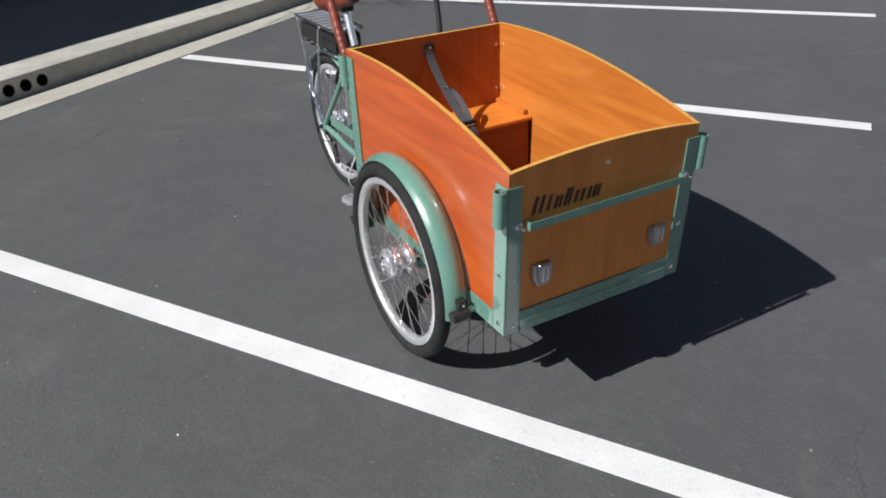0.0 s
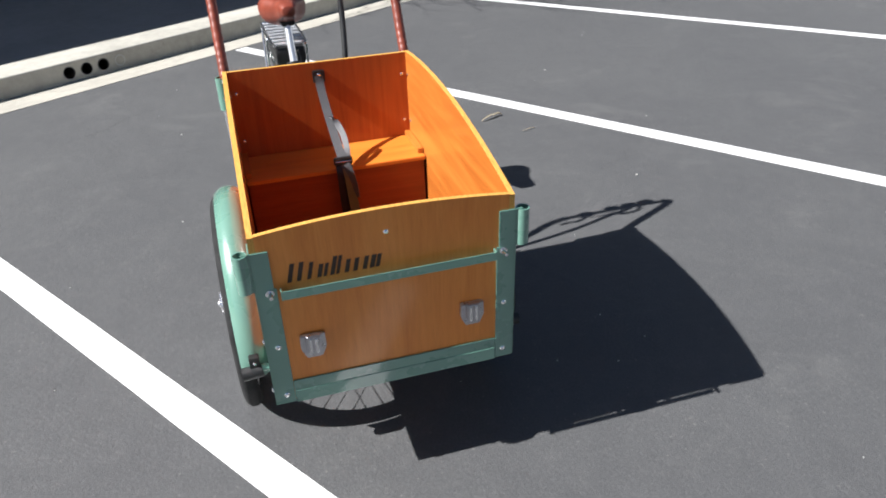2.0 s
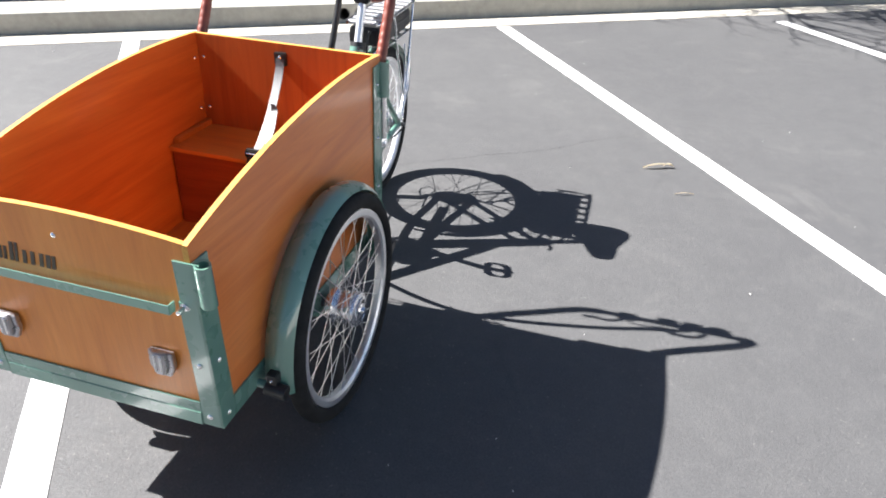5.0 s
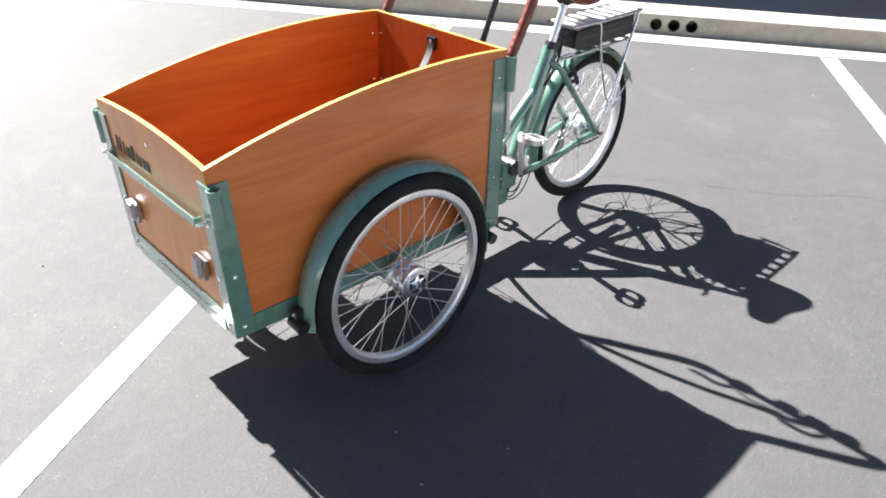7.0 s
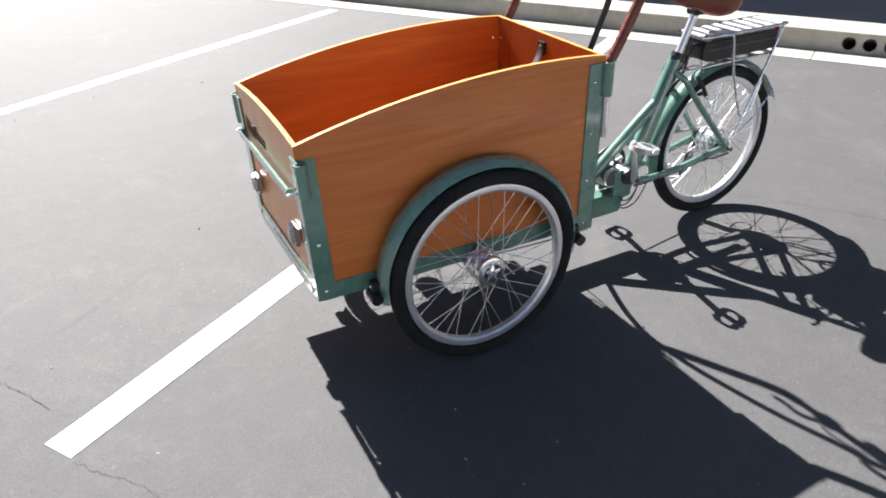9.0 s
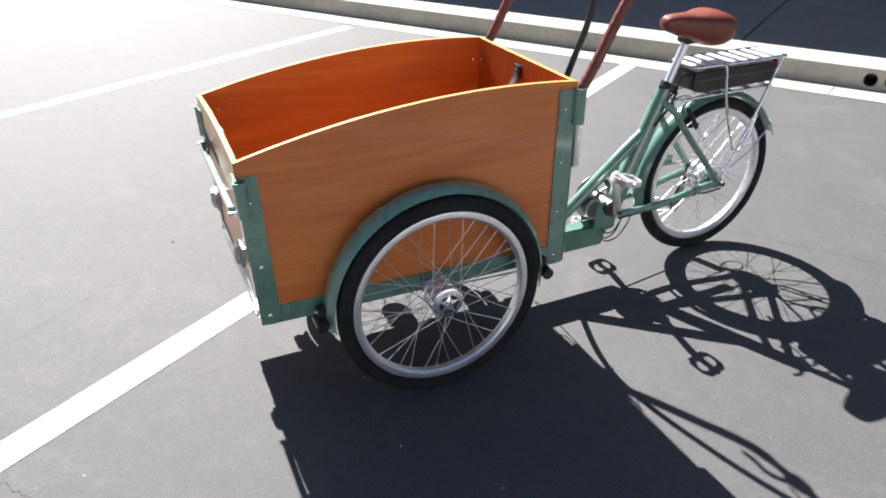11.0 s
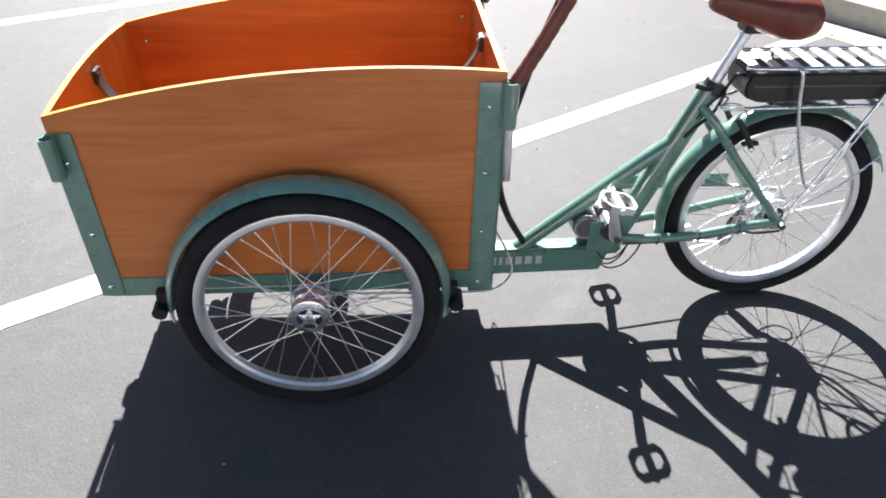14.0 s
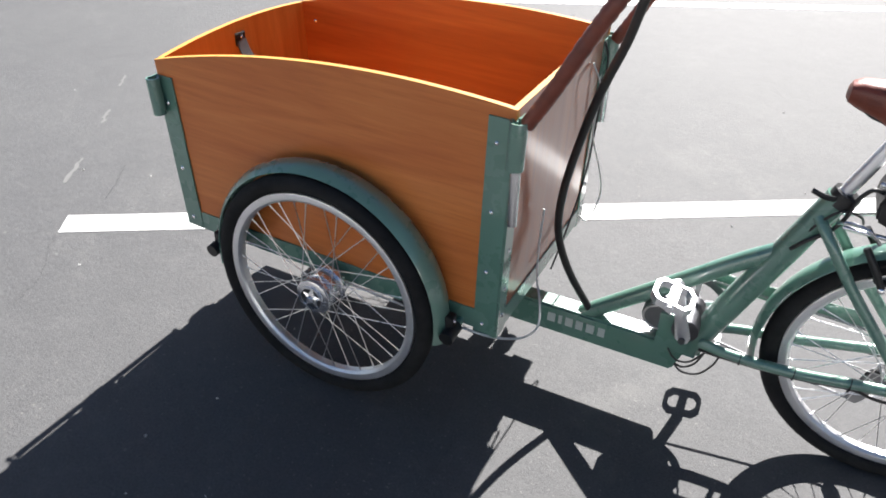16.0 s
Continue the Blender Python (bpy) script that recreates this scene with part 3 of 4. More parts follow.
def tyre_mesh():
    """A tyre with rows of small tread blocks."""
    bm = add_lathe(bmesh.new(), [(R - 0.0212 + 0.0204 * math.cos(w), 0.0225 * math.sin(w)) for w in (math.tau * i / 18 for i in range(18))], 96)
    for k in range(84):
        a = math.tau * k / 84
        for y, off in ((-0.0125, 0.0), (-0.004, 0.5), (0.004, 0.0), (0.0125, 0.5)):
            w = a + off * math.tau / 84
            r = R - 0.0030 - 0.0062 * (abs(y) > 0.01)
            add_box(bm, -0.0035, 0.0035, y - 0.003, y + 0.003, -0.002, 0.0016, m=Matrix.Rotation(-w + math.pi / 2, 4, "Y") @ Matrix.Translation((0, 0, r)))
    return bm


def rim_mesh():
    return lathe([(0.2515, 0.0135), (0.2490, 0.0145), (0.2355, 0.0135), (0.2295, 0.008), (0.2285, 0.0), (0.2295, -0.008), (0.2355, -0.0135), (0.2490, -0.0145), (0.2515, -0.0135), (0.244, 0.0)], 96)


FLAT = Matrix.Diagonal((1.0, 0.84, 1.0, 1.0))


def hub_mesh(big):
    k = 1.22 if big else 1.06
    w = 0.030
    half = [(0.0001, 0.047), (0.034 * k, 0.047), (0.041 * k, 0.043), (0.043 * k, 0.036), (0.043 * k, w - 0.004), (0.039 * k, w - 0.009), (0.037 * k, 0.008), (0.040 * k, 0.006)]
    prof = [(r, -y) for r, y in half] + half[::-1]
    return moved(lathe(prof, 40), FLAT)


def spoke_mesh(flange, away, hub_r):
    """One spoke that ends at the top of the rim."""
    h = Vector((hub_r * math.sin(away), flange * 0.0240, hub_r * math.cos(away)))
    e = Vector((0, flange * 0.003, 0.2300))
    bm = tube([h, e], 0.0011, 6)
    return add_tube(bm, [e - (e - h).normalized() * 0.013, e], 0.0019, 6)


def wheel(name, x, y, steps=36, big=False, turn=0.0, label=""):
    w = part(name, rim_mesh(), ALLOY, trike, label)
    w.matrix_basis = pose(x, y, R, 0, turn, 0)
    part("tyre", tyre_mesh(), RUBBER, w, "black rubber tyre with block tread")
    part("hub", hub_mesh(big), HUB_METAL, w, "polished hub with star cap")
    for s in (-1, 1):
        part("cap_recess", moved(lathe([(0.0001, 0.0), (0.028, 0.0), (0.028, 0.003), (0.0001, 0.003)], 28), FLAT @ Matrix.Translation((0, s * 0.0462 - 0.0015, 0))), BLACK, w)
        part("cap_ring", moved(lathe([(0.0275, -0.004), (0.0320, -0.003), (0.0320, 0.003), (0.0275, 0.004)], 36), FLAT @ Matrix.Translation((0, s * 0.0490, 0))), HUB_METAL, w)
        star = bmesh.new()
        tips = [star.verts.new((r * math.sin(a), s * (0.0500 if r < 0.02 else 0.0475), r * math.cos(a))) for r, a in ((0.0140 if i % 2 else 0.0295, math.tau * i / 10) for i in range(10))]
        feet = [star.verts.new((v.co.x, s * 0.0440, v.co.z)) for v in tips]
        peak = star.verts.new((0, s * 0.0585, 0))
        for i in range(10):
            star.faces.new((tips[i], tips[(i + 1) % 10], peak))
            star.faces.new((tips[i], tips[(i + 1) % 10], feet[(i + 1) % 10], feet[i]))
        star.faces.new(feet)
        part("star_cap", moved(star, FLAT), HUB_METAL, w, smooth=False)
        part("axle_cap", moved(lathe([(0.0001, -0.005), (0.007, -0.005), (0.010, 0.0), (0.010, 0.005), (0.0001, 0.005)] if s < 0 else [(0.0001, -0.005), (0.010, -0.005), (0.010, 0.0), (0.007, 0.005), (0.0001, 0.005)], 20), FLAT @ Matrix.Translation((0, s * 0.0565, 0))), HUB_METAL, w)
    hub_r = 0.040 * (1.22 if big else 1.06)
    kinds = [spoke_mesh(f, s * radians(62), hub_r) for f, s in ((1, 1), (-1, 1), (1, -1), (-1, -1))]
    meshes = []
    for k, bm in enumerate(kinds):
        ob = part("spoke", bm, STEEL, w)
        meshes.append(ob.data)
        ob.matrix_basis = pose(0, 0, 0, 0, 360 / steps * k, 0)
    for k in range(4, steps):
        ob = new("spoke", meshes[k % 4])
        ob.parent = w
        ob.matrix_basis = pose(0, 0, 0, 0, 360 / steps * k, 0)
    return w


def fender(x, y, a0, a1, rad=0.3175, half=0.031, drop=0.0135):
    """A mudguard: a thin curved shell over the wheel from angle a0 to a1, in degrees up from the rear."""
    outer = [(rad - drop * (q / half) ** 2 if abs(q) < half * 0.99 else rad - drop - 0.0015, q) for q in [half * (2 * i / 10 - 1) for i in range(11)]]
    inner = [(r - 0.0022, q * 0.95) for r, q in outer[::-1]]
    return moved(lathe(outer + inner, 56, radians(a0), radians(a1 - a0)), Matrix.Translation((x, y, R)))


WY, FY = 0.344, 0.318
for s in (-1, 1):
    wheel("front_wheel", 0.0, s * WY, turn=4.0, label="spoked wheel with silver rim")
    f = part("front_fender", fender(0.0, s * FY, -7, 186, 0.3165, 0.0345, 0.0165), GREEN, trike, "glossy green steel mudguard")
    part("axle_stub", tube([(0, s * 0.27, R), (0, s * 0.31, R)], 0.012, 16), DARK_METAL, trike)
    for x in (-0.326, 0.328):
        part("fender_arm", tube([(x, s * 0.236, 0.294), (x, s * 0.320, 0.294)], 0.0095, 16), GREEN, trike, "short green tube arm")
        part("rubber_bush", tube([(x - 0.002, s * 0.302, 0.290), (x - 0.002, s * 0.350, 0.286)], 0.0165, 18), BLACK, f, "black rubber bush")
        k = 0.318 if x > 0 else -0.322
        part("fender_clip", box(k - 0.012, k + 0.012, min(s * 0.306, s * 0.330), max(s * 0.306, s * 0.330), 0.300, 0.330, bevel=0.002), BLACK, f, "small black clip")
        bolt(f, k - 0.013 if x < 0 else k + 0.013, s * 0.318, 0.316, 0, -1 if x < 0 else 1, 0.004)
RX = 1.222
wheel("rear_wheel", RX, 0.0, big=True, turn=7.0, label="spoked rear wheel with silver rim")
rf = part("rear_fender", fender(RX, 0.0, 35, 193, 0.3170), GREEN, trike, "glossy green steel mudguard")
part("fender_tip", fender(RX, 0.0, 24, 35.5, 0.3160, 0.036), GREEN, rf, "flared green mudguard end")

# frame behind the box
beam = box(0.17, 0.787, -0.027, 0.027, 0.121, 0.201, bevel=0.005)
for v in beam.verts:
    if v.co.x > 0.7 and v.co.z < 0.165:
        v.co.x -= 0.022
frame_beam = part("frame_beam", beam, GREEN, trike, "green square main beam")
for i, w in enumerate((0.020, 0.009, 0.019, 0.018, 0.020, 0.017)):
    x = 0.448 + (0, 0.0285, 0.0465, 0.0735, 0.1000, 0.1300)[i]
    part("mark_bar", box(x, x + w, -0.0278, -0.0268, 0.154, 0.180), WHITE, frame_beam, "white printed bar")
part("steering_pivot", tube([(0.22, 0, 0.118), (0.22, 0, 0.268)], 0.031, 24), GREEN, trike)
part("main_tube", tube(smooth_path([(0.530, 0, 0.190), (0.72, 0, 0.350), (0.84, 0, 0.452), (0.918, 0, 0.512)], 6), 0.0205, 20), GREEN, trike)
part("seat_tube", tube([(0.790, 0, 0.190), (0.850, 0, 0.345), (0.922, 0, 0.520), (0.974, 0, 0.652)], 0.026, 24, radii=[0.0280, 0.0300, 0.0285, 0.0260]), GREEN, trike)
part("gusset", box(0.742, 0.818, -0.026, 0.026, 0.170, 0.236, bevel=0.010), GREEN, trike)
bb = Vector((0.772, 0, 0.268))
bottom = part("bottom_bracket", tube([bb + Vector((0, -0.052, 0)), bb + Vector((0, 0.052, 0))], 0.030, 24), DARK_METAL, trike, "dark metal crank housing")
motor = part("motor", moved(lathe([(0.0001, -0.036), (0.030, -0.036), (0.037, -0.030), (0.039, 0.03), (0.032, 0.040), (0.0001, 0.040)], 32), Matrix.Translation((0.706, 0.0, 0.272))), MOTOR_GREY, trike, "grey drum motor beside the crank")
part("motor_cover", moved(lathe([(0.030, -0.0395), (0.034, -0.0395), (0.034, -0.030), (0.030, -0.030)], 32), Matrix.Translation((0.706, 0.0, 0.272))), STEEL, motor)
for y in (-0.040, 0.034):
    part("motor_bracket", box(0.712, 0.786, y, y + 0.006, 0.195, 0.292, bevel=0.002), GREEN, trike)
for s in (-1, 1):
    stay = [(0.812, s * 0.030, 0.232), (0.88, s * 0.050, 0.240), (1.0, s * 0.060, 0.252), (1.13, s * 0.066, 0.278), (RX, s * 0.072, R)]
    part("chain_stay", tube(smooth_path(stay, 6), 0.0122, 14), GREEN, trike)
    stay = [(0.950, s * 0.020, 0.610), (0.985, s * 0.050, 0.575), (1.05, s * 0.058, 0.490), (1.14, s * 0.066, 0.385), (RX - 0.005, s * 0.072, R)]
    part("seat_stay", tube(smooth_path(stay, 6), 0.0115, 14), GREEN, trike)
    part("axle_nut", tube([(RX, s * 0.050, R), (RX, s * 0.098, R - 0.002)], 0.0085, 8), DARK_METAL, trike)
    part("dropout", box(RX - 0.022, RX + 0.016, min(s * 0.069, s * 0.075), max(s * 0.069, s * 0.075), R - 0.022, R + 0.018, bevel=0.003), GREEN, trike)
    arm = part("brake_arm", tube(smooth_path([(1.035, s * 0.040, 0.580), (1.060, s * 0.048, 0.545), (1.085, s * 0.046, 0.505)], 5), 0.0075, 10), BLACK, trike, "black rim brake arm")
    part("brake_pad", box(1.070, 1.115, min(s * 0.018, s * 0.030), max(s * 0.018, s * 0.030), 0.500, 0.512, bevel=0.003, m=None), BLACK, arm)
    bolt(arm, 1.085, s * 0.054, 0.503, 1, s, 0.007)
part("brake_cable", tube(smooth_path([(0.93, -0.018, 0.545), (0.955, -0.03, 0.605), (0.985, -0.03, 0.638), (1.02, -0.01, 0.625), (1.035, 0.03, 0.592)], 7), 0.0026, 8), BLACK, trike)
part("noodle", tube(smooth_path([(0.972, -0.030, 0.612), (0.994, -0.050, 0.628), (1.028, -0.054, 0.622), (1.052, -0.046, 0.596)], 6), 0.0036, 8), CHROME, trike)
part("chain_guard", box(0.80, 1.13, 0.074, 0.079, 0.322, 0.362, bevel=0.002), GREEN, trike, "flat green chain guard")

# drive
ring = [(0.077, -0.0016), (0.079, -0.0008), (0.079, 0.0008), (0.077, 0.0016), (0.062, 0.0014), (0.062, -0.0014)]
chain_ring = part("chain_ring", moved(lathe(ring, 60), Matrix.Translation((bb.x, 0.062, bb.z))), DARK_METAL, trike, "dark toothed chainring")
spider = bmesh.new()
for j in range(5):
    add_box(spider, -0.006, 0.006, -0.002, 0.002, 0.0, 0.066, m=Matrix.Translation((bb.x, 0.062, bb.z)) @ Matrix.Rotation(math.tau * j / 5, 4, "Y"))
part("spider", spider, ALLOY, chain_ring)
top = [(bb.x, 0.062, bb.z + 0.078), (1.0, 0.060, 0.338), (RX, 0.055, R + 0.038)]
low = [(bb.x, 0.062, bb.z - 0.078), (0.98, 0.058, 0.160), (1.155, 0.054, 0.140)]
for pts in (top, low):
    pts = smooth_path(pts, 64)
    part("chain", tube(pts, 0.004, 6, radii=[0.0040 if i % 2 else 0.0024 for i in range(len(pts))]), CHAIN_STEEL, trike, "steel roller chain")
part("sprocket", moved(lathe([(0.040, -0.002), (0.040, 0.002), (0.016, 0.004), (0.016, -0.004)], 32), Matrix.Translation((RX, 0.054, R))), DARK_METAL, trike)
der = part("derailleur", tube(smooth_path([(RX - 0.006, 0.072, R - 0.020), (RX - 0.012, 0.074, 0.255), (1.185, 0.068, 0.232)], 5), 0.010, 12), DARK_METAL, trike, "small silver and black chain tensioner")
for y in (0.050, 0.064):
    cage = slab([(1.148, 0.136), (1.166, 0.134), (1.178, 0.150), (1.196, 0.214), (1.190, 0.232), (1.172, 0.234), (1.162, 0.216), (1.144, 0.152)], 1, y, 0.002)
    part("cage_plate", cage, CHAIN_STEEL, der, "dull silver cage plate")
for x, z in ((1.160, 0.152), (1.178, 0.216)):
    part("jockey_wheel", moved(lathe([(0.017, -0.003), (0.019, 0.0), (0.017, 0.003), (0.004, 0.003), (0.004, -0.003)], 24), Matrix.Translation((x, 0.058, z))), BLACK, der)
part("shift_cable", tube(smooth_path([(1.10, 0.074, 0.262), (1.19, 0.080, 0.262), (1.262, 0.084, 0.278), (1.285, 0.082, 0.245), (1.250, 0.078, 0.218), (1.195, 0.072, 0.228)], 7), 0.0026, 8), BLACK, der)
low = smooth_path([(0.812, -0.036, 0.216), (0.870, -0.052, 0.227), (0.95, -0.058, 0.234), (1.04, -0.063, 0.245), (1.12, -0.067, 0.262), (1.165, -0.076, 0.262), (RX, -0.088, R - 0.018)], 6)
stay_cable = part("stay_cable", tube(low, 0.0034, 8), BLACK, trike, "black cable tied under the stay")
for x, y, z in ((0.90, 0.052, 0.242), (1.01, 0.061, 0.253), (1.115, 0.066, 0.274)):
    loop = [(x, -y + 0.0125 * math.cos(w), z - 0.003 + 0.0155 * math.sin(w)) for w in (math.tau * i / 16 for i in range(16))]
    part("cable_tie", tube(loop, 0.0014, 6, closed=True), RUBBER, stay_cable)


def crank(y, tip, label):
    tip = Vector(tip)
    s = 1 if y > 0 else -1
    a = Vector((bb.x, y, bb.z))
    b = Vector((tip.x, y + s * 0.012, tip.z))
    arm = part("crank", tube([a - (b - a) * 0.09, a, a.lerp(b, 0.5), b, b + (b - a) * 0.06], 0.01, 14, radii=[0.010, 0.0175, 0.0125, 0.0135, 0.008], flat=0.6), ALLOY, trike, label)
    part("crank_bolt", tube([a, a + Vector((0, s * 0.016, 0))], 0.008, 12), DARK_METAL, arm)
    ped = bmesh.new()
    m = Matrix.Translation((tip.x, b.y + s * 0.052, tip.z)) @ Matrix.Rotation(radians(11 if s < 0 else 8), 4, "Y")
    rim = [(-0.044, -0.020), (-0.030, -0.040), (0.030, -0.040), (0.044, -0.020), (0.044, 0.020), (0.030, 0.040), (-0.030, 0.040), (-0.044, 0.020)]
    hole = [(-0.035, -0.017), (-0.024, -0.032), (0.024, -0.032), (0.035, -0.017), (0.035, 0.017), (0.024, 0.032), (-0.024, 0.032), (-0.035, 0.017)]
    quad = [[ped.verts.new(m @ Vector((x, y, z))) for x, y in ring] for ring, z in ((rim, -0.009), (rim, 0.009), (hole, 0.009), (hole, -0.009))]
    for p, q in zip(quad, quad[1:] + quad[:1]):
        for j in range(8):
            ped.faces.new((p[j], p[(j + 1) % 8], q[(j + 1) % 8], q[j]))
    add_box(ped, -0.010, 0.010, -0.033, 0.033, -0.008, 0.008, bevel=0.002, m=m)
    add_tube(ped, [m @ Vector((0, -0.048, 0)), m @ Vector((0, 0.042, 0))], 0.008, 12)
    for i in range(4):
        for x in (-0.0395, 0.0395):
            add_box(ped, x - 0.002, x + 0.002, -0.020 + i * 0.012, -0.016 + i * 0.012, 0.008, 0.0120, m=m)
    part("pedal", ped, ALLOY, arm, "silver platform pedal")


crank(-0.078, (0.734, 0, 0.415), "grey alloy crank arm")
crank(0.078, (0.810, 0, 0.121), "grey alloy crank arm")

# seat post and saddle
part("seat_post", tube([(0.958, 0, 0.634), (1.022, 0, 0.800)], 0.0138, 20), ALLOY, trike, "silver seat post")
col = part("seat_collar", tube([(0.964, 0, 0.638), (0.975, 0, 0.664)], 0.0280, 24), BLACK, trike, "black quick release collar")
part("collar_lever", tube(smooth_path([(0.955, -0.022, 0.655), (0.935, -0.030, 0.660), (0.912, -0.022, 0.664)], 5), 0.006, 10, flat=0.6), BLACK, col)
saddle = bmesh.new()
SECT = ((0.911, 0.010, 0.866, 0.018), (0.916, 0.022, 0.876, 0.036), (0.933, 0.030, 0.884, 0.052), (0.965, 0.034, 0.886, 0.066), (0.998, 0.040, 0.885, 0.078), (1.030, 0.054, 0.885, 0.092),
        (1.062, 0.072, 0.888, 0.104), (1.090, 0.085, 0.891, 0.114), (1.120, 0.089, 0.889, 0.112), (1.145, 0.083, 0.880, 0.096), (1.160, 0.066, 0.864, 0.074), (1.167, 0.042, 0.842, 0.045))
rings = []
for x, hw, top_z, deep in SECT:
    row = []
    for i in range(22):
        w = math.tau * i / 22
        c, sn = math.cos(w), math.sin(w)
        y = hw * math.copysign(abs(c) ** 0.75, c)
        z = top_z - deep * 0.42 + deep * (0.42 if sn > 0 else 0.58) * math.copysign(abs(sn) ** 0.8, sn)
        if sn > 0 and x > 1.0:
            z -= 0.026 * math.exp(-(y / 0.011) ** 2) * min(1, (x - 1.0) / 0.06)
        row.append(saddle.verts.new((x, y, z)))
    rings.append(row)
for a, b in zip(rings, rings[1:]):
    for j in range(22):
        saddle.faces.new((a[j], a[(j + 1) % 22], b[(j + 1) % 22], b[j]))
saddle.faces.new(rings[0])
saddle.faces.new(rings[-1][::-1])
sad = part("saddle", saddle, LEATHER, trike, "brown leather saddle with wide rear")
for s in (-1, 1):
    part("saddle_rail", tube(smooth_path([(0.935, s * 0.012, 0.850), (0.965, s * 0.020, 0.826), (1.06, s * 0.022, 0.812), (1.11, s * 0.040, 0.806), (1.150, s * 0.050, 0.822)], 6), 0.0042, 10), BLACK, sad)
part("saddle_clamp", box(1.000, 1.052, -0.026, 0.026, 0.790, 0.822, bevel=0.005), BLACK, sad)

# rack with battery
RZ = 0.721
rack = part("rear_rack", tube(smooth_path([(1.012, -0.055, RZ), (1.07, -0.064, RZ), (1.395, -0.064, RZ), (1.420, -0.045, RZ), (1.420, 0.045, RZ), (1.395, 0.064, RZ), (1.07, 0.064, RZ), (1.012, 0.055, RZ)], 6), 0.0055, 12), CHROME, trike, "polished two-deck luggage rack")
for i in range(8):
    x = 1.034 + i * 0.0515
    part("rack_slat", box(x - 0.012, x + 0.012, -0.061, 0.061, RZ - 0.003, RZ + 0.0045, bevel=0.0025), SATIN, rack)
for s in (-1, 1):
    part("lower_rod", tube(smooth_path([(0.985, s * 0.028, 0.605), (1.04, s * 0.045, 0.612), (1.10, s * 0.056, 0.618), (1.39, s * 0.056, 0.620)], 6), 0.0048, 10), CHROME, rack)
    part("rack_leg", tube(smooth_path([(1.412, s * 0.062, RZ), (1.32, s * 0.074, 0.530), (1.225, s * 0.084, 0.345), (1.210, s * 0.086, 0.310)], 6), 0.0052, 10), CHROME, rack)
    part("rack_leg", tube(smooth_path([(1.130, s * 0.064, RZ), (1.142, s * 0.076, RZ - 0.012), (1.165, s * 0.078, 0.60), (1.240, s * 0.080, 0.415), (1.29, s * 0.080, 0.425), (1.325, s * 0.078, 0.53)], 6), 0.0052, 10), CHROME, rack)
    part("fender_stay", tube(smooth_path([(1.215, s * 0.084, 0.335), (1.35, s * 0.066, 0.395), (1.46, s * 0.036, 0.470)], 6), 0.0032, 8), CHROME, rack)
    part("fender_stay", tube(smooth_path([(1.20, s * 0.082, 0.345), (1.29, s * 0.070, 0.420), (1.39, s * 0.036, 0.560)], 6), 0.0032, 8), CHROME, rack)
for x in (1.11, 1.20, 1.29, 1.375):
    part("lower_slat", box(x - 0.012, x + 0.012, -0.056, 0.056, 0.618, 0.624, bevel=0.002), CHROME, rack)
bat = slab([(1.022, 0.674), (1.030, 0.704), (1.390, 0.704), (1.398, 0.694), (1.398, 0.634), (1.066, 0.630), (1.028, 0.644)], 1, -0.054, 0.108)
bmesh.ops.bevel(bat, geom=bat.edges[:], offset=0.005, segments=2, affect="EDGES")
battery = part("battery", bat, BLACK, trike, "black battery case between the rack decks")
part("battery_rail", box(1.042, 1.39, -0.0565, 0.0565, 0.670, 0.676, bevel=0.001), DARK_METAL, battery)
part("battery_cable", tube(smooth_path([(1.032, -0.024, 0.690), (1.008, -0.026, 0.692), (0.990, -0.026, 0.664), (0.984, -0.026, 0.628), (0.966, -0.028, 0.590), (0.934, -0.031, 0.560), (0.910, -0.029, 0.530)], 7), 0.0042, 10), BLACK, battery)
part("rear_reflector", box(1.426, 1.434, -0.03, 0.03, 0.668, 0.702, bevel=0.003), mat("red_reflector", 0.2, color=(0.30, 0.012, 0.012)), rack, "small red reflector")

# handlebar
path = smooth_path([(0.4310, -0.272, 0.785), (0.470, -0.272, 0.855), (0.520, -0.272, 0.955), (0.560, -0.268, 1.030), (0.580, -0.235, 1.066), (0.584, -0.12, 1.072), (0.584, 0.12, 1.072),
                    (0.580, 0.235, 1.066), (0.560, 0.268, 1.030), (0.520, 0.272, 0.955), (0.470, 0.272, 0.855), (0.4310, 0.272, 0.785)], 16)
handle = part("handlebar", tube(path, 0.0145, 16, radii=[0.0112 if abs(p.y) < 0.215 else 0.0150 if i % 4 else 0.0138 for i, p in enumerate(path)]), LEATHER, trike, "handlebar wrapped in brown leather")
part("grip_clamp", tube([(0.584, 0.118, 1.073), (0.584, 0.150, 1.073)], 0.021, 16), BLACK, handle, "black lever clamp")
part("brake_lever", tube(smooth_path([(0.572, 0.132, 1.064), (0.552, 0.140, 1.046), (0.543, 0.165, 1.040), (0.546, 0.200, 1.042), (0.541, 0.236, 1.044)], 6), 0.008, 10, flat=0.7), BLACK, handle)
part("grip_clamp", tube(smooth_path([(0.596, 0.030, 1.073), (0.597, 0.016, 1.076), (0.597, 0.000, 1.076)], 4), 0.020, 16), BLACK, handle, "black lever clamp")
part("display", box(0.584, 0.618, -0.092, -0.030, 1.066, 1.094, bevel=0.008), BLACK, handle, "small black control box")
part("throttle", moved(lathe([(0.0001, -0.022), (0.019, -0.020), (0.023, -0.009), (0.021, 0.013), (0.015, 0.020), (0.0001, 0.022)], 24), Matrix.Translation((0.600, -0.138, 1.077))), BLACK, handle, "black rubber twist grip")
